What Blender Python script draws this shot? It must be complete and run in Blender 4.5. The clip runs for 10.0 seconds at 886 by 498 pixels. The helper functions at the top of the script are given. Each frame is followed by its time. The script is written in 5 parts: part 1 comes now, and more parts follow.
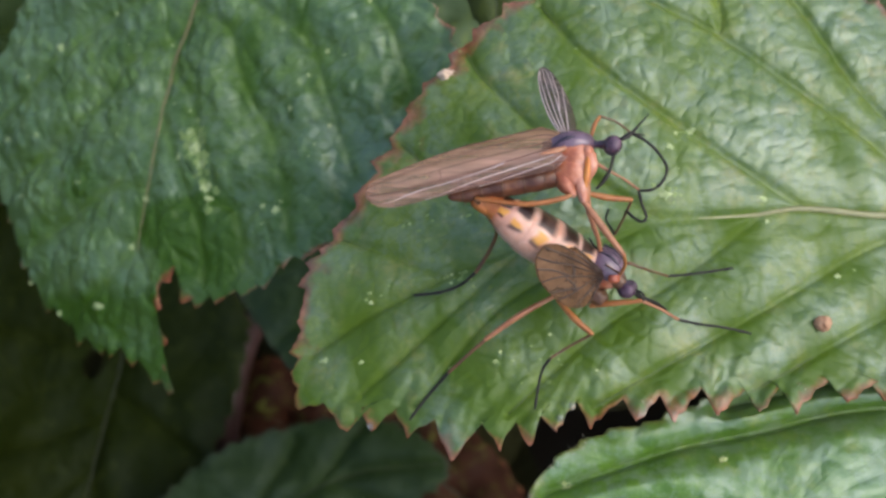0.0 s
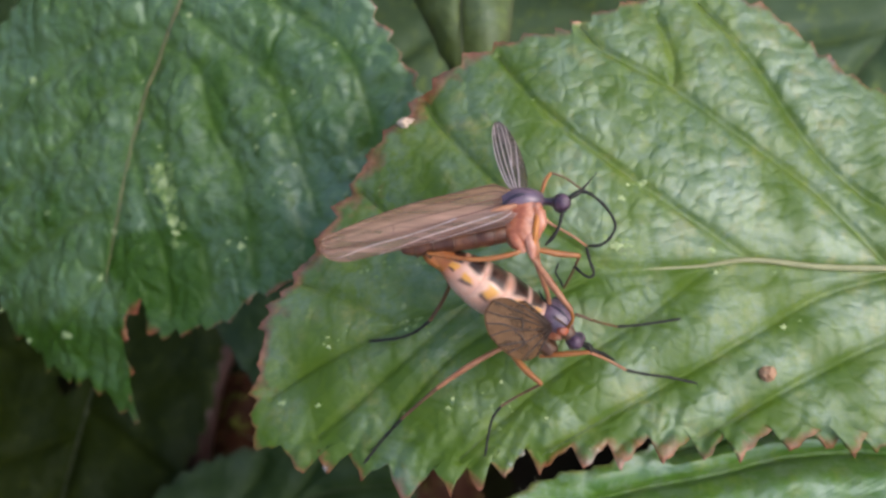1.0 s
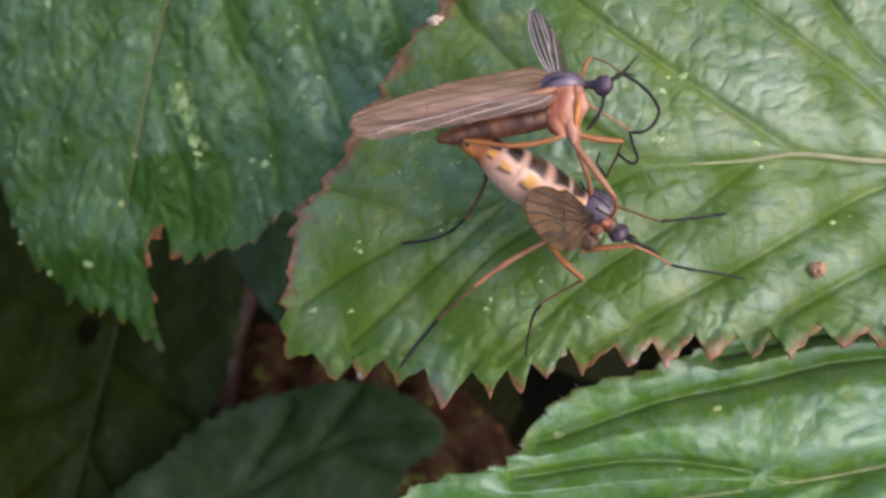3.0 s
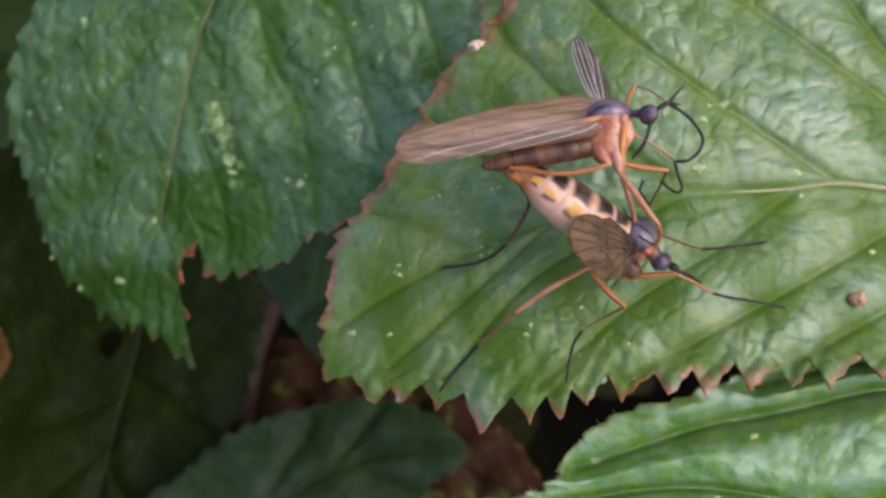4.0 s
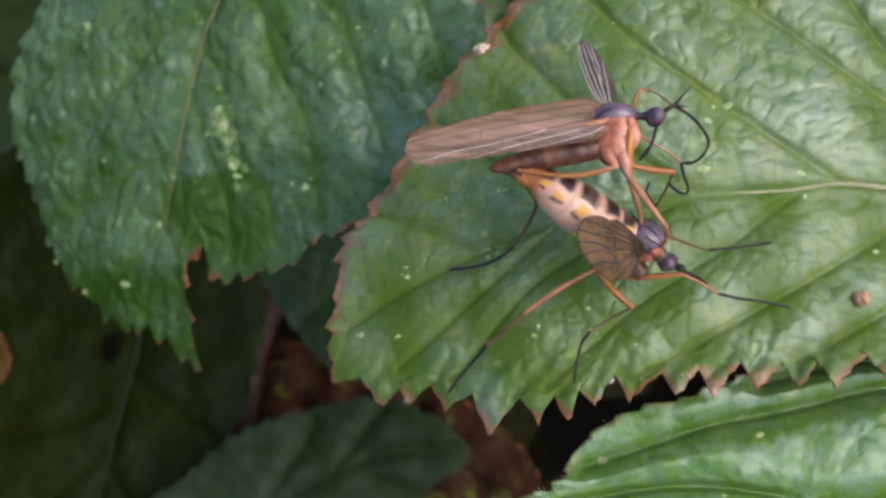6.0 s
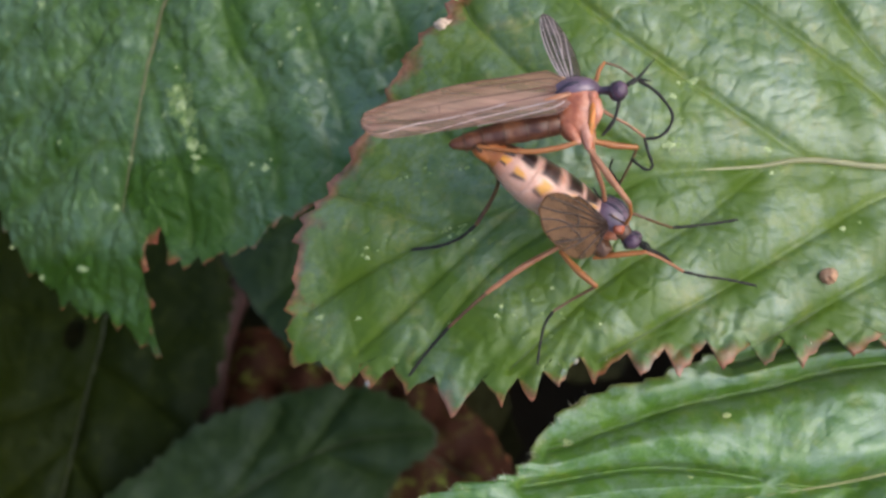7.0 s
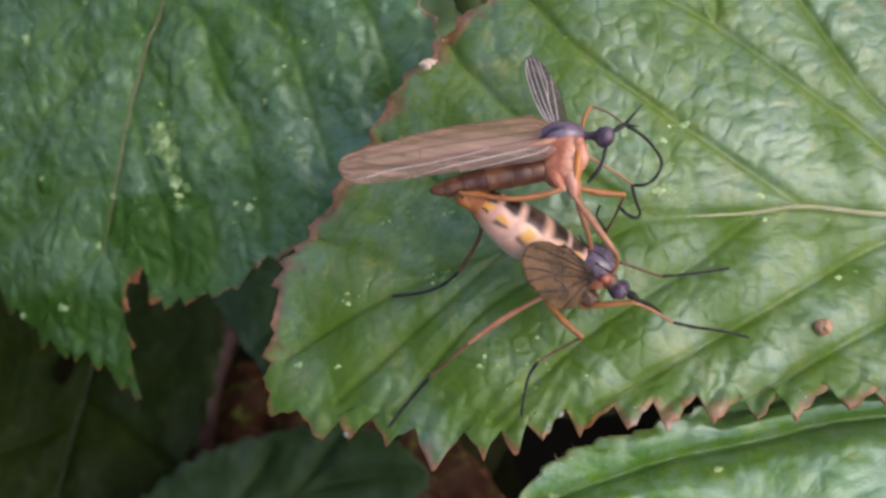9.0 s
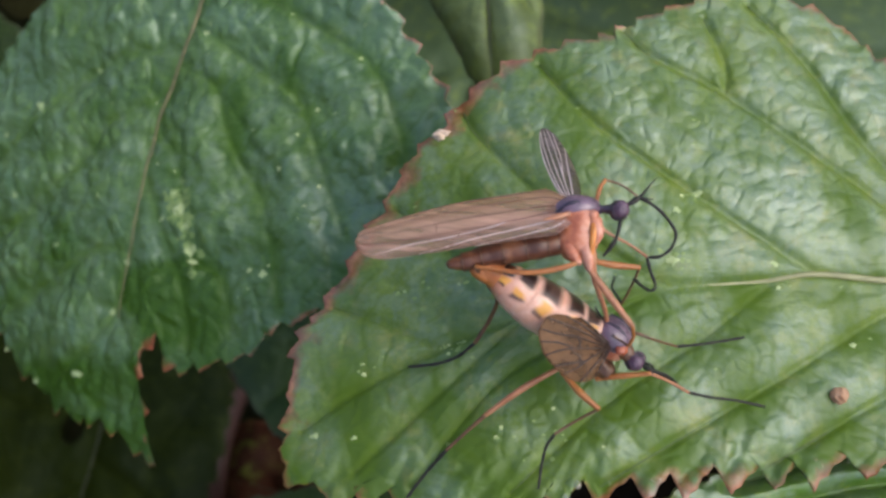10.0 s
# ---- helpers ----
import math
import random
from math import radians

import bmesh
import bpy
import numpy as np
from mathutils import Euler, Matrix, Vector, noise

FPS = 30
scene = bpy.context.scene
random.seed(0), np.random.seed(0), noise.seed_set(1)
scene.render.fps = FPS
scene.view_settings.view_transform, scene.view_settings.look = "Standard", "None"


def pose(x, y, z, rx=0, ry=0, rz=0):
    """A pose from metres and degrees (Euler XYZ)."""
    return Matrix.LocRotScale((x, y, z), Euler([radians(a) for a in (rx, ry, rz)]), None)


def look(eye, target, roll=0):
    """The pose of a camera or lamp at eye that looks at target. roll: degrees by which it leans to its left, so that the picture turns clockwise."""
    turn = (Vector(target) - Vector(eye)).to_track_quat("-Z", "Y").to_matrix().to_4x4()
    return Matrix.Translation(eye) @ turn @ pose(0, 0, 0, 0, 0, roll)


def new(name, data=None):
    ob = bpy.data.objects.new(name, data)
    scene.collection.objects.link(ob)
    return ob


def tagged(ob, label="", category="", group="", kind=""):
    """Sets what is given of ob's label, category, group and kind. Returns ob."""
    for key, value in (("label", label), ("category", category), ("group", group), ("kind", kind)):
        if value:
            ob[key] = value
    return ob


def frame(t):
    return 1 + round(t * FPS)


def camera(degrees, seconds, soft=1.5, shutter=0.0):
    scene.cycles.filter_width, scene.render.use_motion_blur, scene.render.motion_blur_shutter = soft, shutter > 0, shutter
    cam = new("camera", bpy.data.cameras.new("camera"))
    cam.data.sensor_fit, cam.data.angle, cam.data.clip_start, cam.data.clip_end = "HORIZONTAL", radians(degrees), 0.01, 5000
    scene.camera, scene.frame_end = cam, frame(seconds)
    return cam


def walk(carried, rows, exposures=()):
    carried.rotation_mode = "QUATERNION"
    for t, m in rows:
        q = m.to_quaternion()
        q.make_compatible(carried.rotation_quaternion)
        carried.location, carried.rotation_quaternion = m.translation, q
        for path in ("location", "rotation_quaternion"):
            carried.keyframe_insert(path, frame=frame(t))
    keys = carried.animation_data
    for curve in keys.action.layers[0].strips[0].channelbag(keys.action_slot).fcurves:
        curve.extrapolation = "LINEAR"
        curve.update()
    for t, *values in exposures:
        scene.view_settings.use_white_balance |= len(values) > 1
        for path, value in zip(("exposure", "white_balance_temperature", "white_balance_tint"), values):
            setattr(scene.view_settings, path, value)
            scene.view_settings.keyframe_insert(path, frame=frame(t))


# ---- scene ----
LENS = 42.0
PATH = [
    (0.0, pose(-0.00226, -0.01138, 0.04338, 15.917, 5.264, -0.000)),
    (0.2, pose(-0.00203, -0.01101, 0.04355, 15.623, 5.237, 0.067)),
    (0.3, pose(-0.00192, -0.01083, 0.04363, 15.940, 5.633, 0.217)),
    (0.5, pose(-0.00170, -0.01046, 0.04380, 15.576, 5.228, 0.177)),
    (0.7, pose(-0.00135, -0.01016, 0.04421, 13.081, 5.818, 0.531)),
    (0.8, pose(-0.00118, -0.01001, 0.04442, 14.080, 5.450, 0.543)),
    (1.0, pose(-0.00083, -0.00971, 0.04483, 15.785, 4.550, 0.507)),
    (1.2, pose(-0.00111, -0.01006, 0.04475, 14.183, 5.017, 0.512)),
    (1.3, pose(-0.00126, -0.01024, 0.04472, 13.895, 5.450, 0.566)),
    (1.5, pose(-0.00154, -0.01059, 0.04464, 15.638, 4.873, 0.292)),
    (1.7, pose(-0.00167, -0.01128, 0.04411, 14.874, 5.080, 0.422)),
    (1.8, pose(-0.00173, -0.01163, 0.04384, 14.798, 5.597, 0.599)),
    (2.0, pose(-0.00186, -0.01233, 0.04331, 15.341, 5.052, 0.525)),
    (2.2, pose(-0.00161, -0.01244, 0.04332, 15.798, 5.273, 0.107)),
    (3.3, pose(-0.00241, -0.01254, 0.04222, 14.839, 5.420, -0.222)),
    (3.5, pose(-0.00316, -0.01249, 0.04233, 15.404, 5.704, 0.110)),
    (3.7, pose(-0.00318, -0.01230, 0.04253, 15.757, 5.147, 0.159)),
    (3.8, pose(-0.00319, -0.01221, 0.04262, 15.193, 6.573, 0.658)),
    (4.0, pose(-0.00320, -0.01202, 0.04281, 15.580, 5.475, 0.561)),
    (4.2, pose(-0.00332, -0.01188, 0.04299, 15.782, 4.731, 0.349)),
    (4.3, pose(-0.00337, -0.01181, 0.04308, 15.213, 5.267, 0.501)),
    (4.5, pose(-0.00348, -0.01167, 0.04326, 15.766, 5.446, 0.550)),
    (4.7, pose(-0.00360, -0.01179, 0.04327, 16.363, 5.244, 0.441)),
    (4.8, pose(-0.00366, -0.01184, 0.04328, 15.606, 5.810, 0.576)),
    (5.0, pose(-0.00378, -0.01196, 0.04329, 15.824, 5.370, 0.401)),
    (5.2, pose(-0.00416, -0.01229, 0.04315, 16.032, 5.602, 0.556)),
    (5.3, pose(-0.00435, -0.01245, 0.04308, 16.438, 6.155, 0.762)),
    (5.5, pose(-0.00473, -0.01279, 0.04295, 15.848, 5.325, 0.609)),
    (5.6, pose(-0.00433, -0.01241, 0.04309, 16.387, 4.503, 0.189)),
    (5.7, pose(-0.00393, -0.01202, 0.04322, 16.185, 5.248, 0.225)),
    (6.8, pose(-0.00349, -0.01229, 0.04246, 15.197, 4.418, -0.469)),
    (6.9, pose(-0.00337, -0.01220, 0.04228, 15.188, 4.056, -0.571)),
    (7.0, pose(-0.00326, -0.01212, 0.04211, 14.945, 4.158, -0.548)),
    (7.2, pose(-0.00344, -0.01179, 0.04216, 14.846, 5.519, 0.036)),
    (7.3, pose(-0.00353, -0.01162, 0.04218, 15.373, 5.428, 0.127)),
    (7.5, pose(-0.00371, -0.01129, 0.04223, 15.731, 4.400, 0.060)),
    (7.7, pose(-0.00327, -0.01092, 0.04224, 15.060, 4.444, 0.202)),
    (7.8, pose(-0.00305, -0.01073, 0.04225, 15.528, 4.525, 0.291)),
    (8.0, pose(-0.00261, -0.01036, 0.04227, 15.677, 4.057, 0.291)),
    (8.2, pose(-0.00269, -0.01070, 0.04200, 16.510, 4.590, 0.390)),
    (8.3, pose(-0.00273, -0.01086, 0.04187, 16.830, 4.782, 0.420)),
    (8.5, pose(-0.00282, -0.01120, 0.04160, 16.084, 4.406, 0.254)),
    (8.7, pose(-0.00269, -0.01114, 0.04137, 16.081, 4.051, 0.044)),
    (8.8, pose(-0.00263, -0.01112, 0.04125, 15.841, 4.867, 0.226)),
    (9.0, pose(-0.00250, -0.01106, 0.04101, 16.289, 4.288, -0.048)),
    (9.2, pose(-0.00277, -0.01085, 0.04122, 15.846, 5.153, 0.123)),
    (9.3, pose(-0.00291, -0.01075, 0.04132, 15.962, 5.610, 0.220)),
    (9.5, pose(-0.00318, -0.01055, 0.04153, 17.667, 4.812, -0.101)),
    (9.7, pose(-0.00306, -0.01039, 0.04154, 17.893, 3.734, -0.526)),
    (9.8, pose(-0.00300, -0.01032, 0.04154, 17.990, 3.890, -0.516)),
    (10.0, pose(-0.00288, -0.01017, 0.04155, 18.439, 4.578, -0.368)),
]
cam = camera(LENS, 10.0, soft=2.8, shutter=0.0)
cam.data.dof.use_dof = True
cam.data.dof.focus_distance = 0.0415
cam.data.dof.aperture_fstop = 95.0
walk(cam, PATH)

# ---- world, sun, exposure ----
SUN_ELEVATION, SUN_TURN = 52.0, 96.0      # degrees; the turn is clockwise from +y
world = bpy.data.worlds.new("overcast_sky")
scene.world = world
world.use_nodes = True
wn = world.node_tree.nodes
wl = world.node_tree.links
sky = wn.new("ShaderNodeTexSky")
sky.sky_type = "NISHITA"
sky.sun_disc = False
sky.sun_elevation = radians(SUN_ELEVATION)
sky.sun_rotation = radians(SUN_TURN)
sky.dust_density = 4.0
sky.air_density = 1.2
wn["Background"].inputs["Strength"].default_value = 0.15
wl.new(sky.outputs["Color"], wn["Background"].inputs["Color"])

sun_data = bpy.data.lights.new("sun", "SUN")
sun_data.energy = 0.7
sun_data.angle = radians(75.0)
sun_data.color = (0.82, 0.92, 1.0)
sun = new("sun", sun_data)
sd = Vector((math.sin(radians(SUN_TURN)) * math.cos(radians(SUN_ELEVATION)),
             math.cos(radians(SUN_TURN)) * math.cos(radians(SUN_ELEVATION)),
             math.sin(radians(SUN_ELEVATION))))
sun.matrix_world = look(sd * 2.0, (0, 0, 0))
scene.view_settings.exposure = 0.7

# ---- small tools; plans are in millimetres ----
MM = 0.001


def material(name):
    m = bpy.data.materials.new(name)
    m.use_nodes = True
    nt = m.node_tree
    return m, nt.nodes, nt.links, nt.nodes["Principled BSDF"]


def ramp(nodes, stops):
    r = nodes.new("ShaderNodeValToRGB")
    els = r.color_ramp.elements
    while len(els) < len(stops):
        els.new(0.5)
    for e, (p, c) in zip(els, stops):
        e.position = p
        e.color = (*c, 1.0)
    return r


def noise_node(nodes, links, coord, scale, detail=4.0, rough=0.6):
    n = nodes.new("ShaderNodeTexNoise")
    n.inputs["Scale"].default_value = scale
    n.inputs["Detail"].default_value = detail
    n.inputs["Roughness"].default_value = rough
    links.new(coord, n.inputs["Vector"])
    return n


def mix_colour(nodes, links, fac, a, b, blend="MIX"):
    n = nodes.new("ShaderNodeMix")
    n.data_type = "RGBA"
    n.blend_type = blend
    for key, value in (("Factor", fac), ("A", a), ("B", b)):
        sock = [s for s in n.inputs if s.name == key and (s.type == "RGBA" or key == "Factor" and s.type == "VALUE")][0]
        if isinstance(value, (int, float)):
            sock.default_value = value
        elif isinstance(value, tuple):
            sock.default_value = (*value, 1.0)
        else:
            links.new(value, sock)
    return [s for s in n.outputs if s.type == "RGBA"][0]


def math_node(nodes, links, op, a, b=None, clamp=False):
    n = nodes.new("ShaderNodeMath")
    n.operation = op
    n.use_clamp = clamp
    for sock, value in zip(n.inputs, (a, b)):
        if value is None:
            continue
        if isinstance(value, (int, float)):
            sock.default_value = value
        else:
            links.new(value, sock)
    return n.outputs[0]


def leaf_material(name, dark, mid, light, rim=(0.19, 0.05, 0.02), rim_pale=(0.36, 0.13, 0.07), rim_width=0.24, gloss=0.46, mottle=(0.2, 0.26, 0.04),
                  mottle_amount=0.75, bump=0.42, net_size=0.00075, spec=0.75, vein_tint=0.1, full=(0.05, 0.13, 0.01), sky_sheen=(0.1, 0.17, 0.08, 0.0), creasing=0.3):
    """Green leaf: two scales of colour, paler along the veins, dry brown rim, fine net relief."""
    m, nodes, links, bsdf = material(name)
    co = nodes.new("ShaderNodeTexCoord").outputs["Object"]
    big = noise_node(nodes, links, co, 150.0, 4.0, 0.6)
    small = noise_node(nodes, links, co, 1500.0, 6.0, 0.65)
    base = ramp(nodes, [(0.37, dark), (0.51, mid), (0.65, light)])
    fac = math_node(nodes, links, "ADD", math_node(nodes, links, "MULTIPLY", big.outputs["Fac"], 0.6),
                    math_node(nodes, links, "MULTIPLY", small.outputs["Fac"], 0.4))
    links.new(fac, base.inputs["Fac"])
    grain = noise_node(nodes, links, co, 4600.0, 4.0, 0.7)
    gm = nodes.new("ShaderNodeMapRange")
    gm.inputs["From Min"].default_value = 0.3
    gm.inputs["From Max"].default_value = 0.7
    links.new(grain.outputs["Fac"], gm.inputs["Value"])
    grained = mix_colour(nodes, links, gm.outputs["Result"], tuple(v * 0.8 for v in dark), tuple(min(1.0, v * 1.12) for v in light))
    body = mix_colour(nodes, links, 0.3, base.outputs["Color"], grained)
    # yellowish flecks
    flecks = noise_node(nodes, links, co, 900.0, 5.0, 0.7)
    zone = noise_node(nodes, links, co, 190.0, 2.0, 0.5)
    fm = ramp(nodes, [(0.52, (0, 0, 0)), (0.66, (1, 1, 1))])
    links.new(flecks.outputs["Fac"], fm.inputs["Fac"])
    zm = ramp(nodes, [(0.34, (0, 0, 0)), (0.56, (1, 1, 1))])
    links.new(zone.outputs["Fac"], zm.inputs["Fac"])
    f2 = math_node(nodes, links, "MULTIPLY", math_node(nodes, links, "MULTIPLY", fm.outputs["Color"], zm.outputs["Color"]), mottle_amount)
    c1 = mix_colour(nodes, links, f2, body, mottle)
    # bluish sheen of the sky put into the colour, in uneven patches
    film = noise_node(nodes, links, co, 1100.0, 7.0, 0.78)
    sheen_mask = nodes.new("ShaderNodeMapRange")
    sheen_mask.interpolation_type = "SMOOTHSTEP"
    sheen_mask.inputs["From Min"].default_value = 0.45
    sheen_mask.inputs["From Max"].default_value = 0.6
    links.new(film.outputs["Fac"], sheen_mask.inputs["Value"])
    c1 = mix_colour(nodes, links, math_node(nodes, links, "MULTIPLY", sheen_mask.outputs["Result"], sky_sheen[3]), c1, sky_sheen[:3])
    # deep: shade put into the colour, with random patches of fuller green
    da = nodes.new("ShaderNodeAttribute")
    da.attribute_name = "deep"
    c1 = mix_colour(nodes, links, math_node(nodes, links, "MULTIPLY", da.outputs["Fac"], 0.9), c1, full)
    # veins
    va = nodes.new("ShaderNodeAttribute")
    va.attribute_name = "vein"
    c2 = mix_colour(nodes, links, math_node(nodes, links, "MULTIPLY", va.outputs["Fac"], vein_tint), c1, tuple(min(1.0, v * 1.5 + 0.02) for v in light))
    wobble = noise_node(nodes, links, co, 700.0, 3.0, 0.6)
    shift = nodes.new("ShaderNodeVectorMath")
    shift.operation = "MULTIPLY_ADD"
    shift.inputs[1].default_value = (net_size * 0.9, net_size * 0.9, 0.0)
    links.new(wobble.outputs["Color"], shift.inputs[0])
    links.new(co, shift.inputs[2])
    cells = nodes.new("ShaderNodeTexVoronoi")
    cells.feature = "DISTANCE_TO_EDGE"
    cells.inputs["Scale"].default_value = 1.0 / net_size
    links.new(shift.outputs[0], cells.inputs["Vector"])
    pad = nodes.new("ShaderNodeMapRange")
    pad.interpolation_type = "SMOOTHSTEP"
    pad.inputs["From Max"].default_value = 0.42
    links.new(cells.outputs["Distance"], pad.inputs["Value"])
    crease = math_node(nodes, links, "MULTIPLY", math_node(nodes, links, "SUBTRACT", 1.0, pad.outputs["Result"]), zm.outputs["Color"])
    # Shade of the net creases is mixed into the colour.
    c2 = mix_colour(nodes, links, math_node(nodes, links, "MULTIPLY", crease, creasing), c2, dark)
    # dry rim
    ra = nodes.new("ShaderNodeAttribute")
    ra.attribute_name = "rim"
    wob = noise_node(nodes, links, co, 700.0, 3.0, 0.6)
    rw = math_node(nodes, links, "SUBTRACT", 1.0, math_node(nodes, links, "DIVIDE", ra.outputs["Fac"],
         math_node(nodes, links, "MULTIPLY", math_node(nodes, links, "POWER", wob.outputs["Fac"], 2.6), rim_width * 6.5)), clamp=True)
    rc = ramp(nodes, [(0.36, tuple(v * 0.55 for v in rim)), (0.47, rim), (0.62, rim_pale)])
    links.new(flecks.outputs["Fac"], rc.inputs["Fac"])
    c3 = mix_colour(nodes, links, math_node(nodes, links, "POWER", rw, 0.9), c2, rc.outputs["Color"])
    links.new(c3, bsdf.inputs["Base Color"])
    rr = nodes.new("ShaderNodeMapRange")
    rr.inputs["To Min"].default_value = gloss - 0.09
    rr.inputs["To Max"].default_value = gloss + 0.13
    links.new(small.outputs["Fac"], rr.inputs["Value"])
    links.new(rr.outputs["Result"], bsdf.inputs["Roughness"])
    ta = nodes.new("ShaderNodeAttribute")
    ta.attribute_name = "trough"
    dull = math_node(nodes, links, "SUBTRACT", 1.0, math_node(nodes, links, "MULTIPLY", ta.outputs["Fac"], 0.55), clamp=True)
    dull = math_node(nodes, links, "MULTIPLY", dull, math_node(nodes, links, "SUBTRACT", 1.0, math_node(nodes, links, "MULTIPLY", da.outputs["Fac"], 0.7), clamp=True))
    bsdf.inputs["Specular Tint"].default_value = (0.8, 0.93, 1.0, 1.0)      # the sky's blue put into the sheen's tint
    patchy = nodes.new("ShaderNodeMapRange")
    patchy.inputs["From Min"].default_value = 0.35
    patchy.inputs["From Max"].default_value = 0.62
    patchy.inputs["To Min"].default_value = 0.55 * spec
    patchy.inputs["To Max"].default_value = 1.25 * spec
    links.new(zone.outputs["Fac"], patchy.inputs["Value"])
    links.new(math_node(nodes, links, "MULTIPLY", dull, patchy.outputs["Result"]), bsdf.inputs["Specular IOR Level"])
    vor = nodes.new("ShaderNodeTexVoronoi")
    vor.feature = "DISTANCE_TO_EDGE"
    vor.inputs["Scale"].default_value = 3200.0
    jit = nodes.new("ShaderNodeVectorMath")
    jit.operation = "ADD"
    links.new(co, jit.inputs[0])
    jn = noise_node(nodes, links, co, 2200.0, 2.0)
    js = nodes.new("ShaderNodeVectorMath")
    js.operation = "SCALE"
    js.inputs["Scale"].default_value = 0.0003
    links.new(jn.outputs["Color"], js.inputs[0])
    links.new(js.outputs[0], jit.inputs[1])
    links.new(jit.outputs[0], vor.inputs["Vector"])
    net = math_node(nodes, links, "MINIMUM", math_node(nodes, links, "MULTIPLY", vor.outputs["Distance"], 1.6), 0.5)
    hgt = math_node(nodes, links, "ADD", math_node(nodes, links, "MULTIPLY", net, 0.15),
                    math_node(nodes, links, "ADD", math_node(nodes, links, "ADD", math_node(nodes, links, "MULTIPLY", small.outputs["Fac"], 0.3), math_node(nodes, links, "MULTIPLY", grain.outputs["Fac"], 0.22)), math_node(nodes, links, "MULTIPLY", pad.outputs["Result"], 1.8 * creasing)))
    bp = nodes.new("ShaderNodeBump")
    bp.inputs["Strength"].default_value = bump
    bp.inputs["Distance"].default_value = 0.0001
    links.new(hgt, bp.inputs["Height"])
    links.new(bp.outputs["Normal"], bsdf.inputs["Normal"])
    # light that passes through the blade
    tr = nodes.new("ShaderNodeBsdfTranslucent")
    links.new(c3, tr.inputs["Color"])
    ms = nodes.new("ShaderNodeMixShader")
    ms.inputs[0].default_value = 0.12
    links.new(bsdf.outputs[0], ms.inputs[1])
    links.new(tr.outputs[0], ms.inputs[2])
    links.new(ms.outputs[0], nodes["Material Output"].inputs["Surface"])
    return m


def plain_material(name, a, b, scale=900.0, rough=0.45, spec=0.5, bump=0.15, sss=0.0, coat=0.0, third=None):
    """Two tones in fine noise, with a little relief; for chitin, stems, crumbs."""
    m, nodes, links, bsdf = material(name)
    co = nodes.new("ShaderNodeTexCoord").outputs["Object"]
    n = noise_node(nodes, links, co, scale, 5.0, 0.65)
    r = ramp(nodes, [(0.35, a), (0.68, b)] if third is None else [(0.36, a), (0.49, third), (0.62, b)])
    links.new(n.outputs["Fac"], r.inputs["Fac"])
    links.new(r.outputs["Color"], bsdf.inputs["Base Color"])
    bsdf.inputs["Roughness"].default_value = rough
    bsdf.inputs["Specular IOR Level"].default_value = spec
    if sss:
        bsdf.inputs["Subsurface Weight"].default_value = sss
        bsdf.inputs["Subsurface Radius"].default_value = (0.0006, 0.0003, 0.0002)
        bsdf.inputs["Subsurface Scale"].default_value = 0.5
    bsdf.inputs["Coat Weight"].default_value = coat
    fine = noise_node(nodes, links, co, scale * 5.0, 4.0, 0.6)
    bp = nodes.new("ShaderNodeBump")
    bp.inputs["Strength"].default_value = bump
    bp.inputs["Distance"].default_value = 0.00004
    links.new(fine.outputs["Fac"], bp.inputs["Height"])
    links.new(bp.outputs["Normal"], bsdf.inputs["Normal"])
    return m


def wing_material(name, colour, clear, streak=None, base=None, rough=0.33, spec=0.6):
    """Smoky insect wing: a clear film with a glossy skin. base: the tint of its upper part."""
    m, nodes, links, bsdf = material(name)
    co = nodes.new("ShaderNodeTexCoord").outputs["Object"]
    scale = 900.0
    if streak is not None:
        # drawn out along the wing
        mp = nodes.new("ShaderNodeMapping")
        mp.inputs["Rotation"].default_value = (0.0, 0.0, streak)
        mp.inputs["Scale"].default_value = (0.1, 1.6, 0.6)
        links.new(co, mp.inputs["Vector"])
        co = mp.outputs[0]
    n = noise_node(nodes, links, co, scale, 5.0, 0.65)
    r = ramp(nodes, [(0.34, tuple(v * 0.5 for v in colour)), (0.68, tuple(min(1.0, v * 1.3) for v in colour))])
    links.new(n.outputs["Fac"], r.inputs["Fac"])
    tint = r.outputs["Color"]
    if base is not None:
        ch = nodes.new("ShaderNodeAttribute")
        ch.attribute_name = "chord"
        tint = mix_colour(nodes, links, math_node(nodes, links, "MULTIPLY", ch.outputs["Fac"], 0.85, clamp=True), tint, base)
    links.new(tint, bsdf.inputs["Base Color"])
    bsdf.inputs["Roughness"].default_value = rough
    bsdf.inputs["Specular IOR Level"].default_value = spec
    tp = nodes.new("ShaderNodeBsdfTransparent")
    tp.inputs["Color"].default_value = (0.9, 0.82, 0.72, 1)
    tl = nodes.new("ShaderNodeBsdfTranslucent")
    links.new(tint, tl.inputs["Color"])
    m1 = nodes.new("ShaderNodeMixShader")
    m1.inputs[0].default_value = 0.3
    links.new(bsdf.outputs[0], m1.inputs[1])
    links.new(tl.outputs[0], m1.inputs[2])
    m2 = nodes.new("ShaderNodeMixShader")
    links.new(math_node(nodes, links, "ADD", math_node(nodes, links, "MULTIPLY", n.outputs["Fac"], -1.2), clear + 0.6, clamp=True), m2.inputs[0])
    links.new(m1.outputs[0], m2.inputs[1])
    links.new(tp.outputs[0], m2.inputs[2])
    links.new(m2.outputs[0], nodes["Material Output"].inputs["Surface"])
    return m


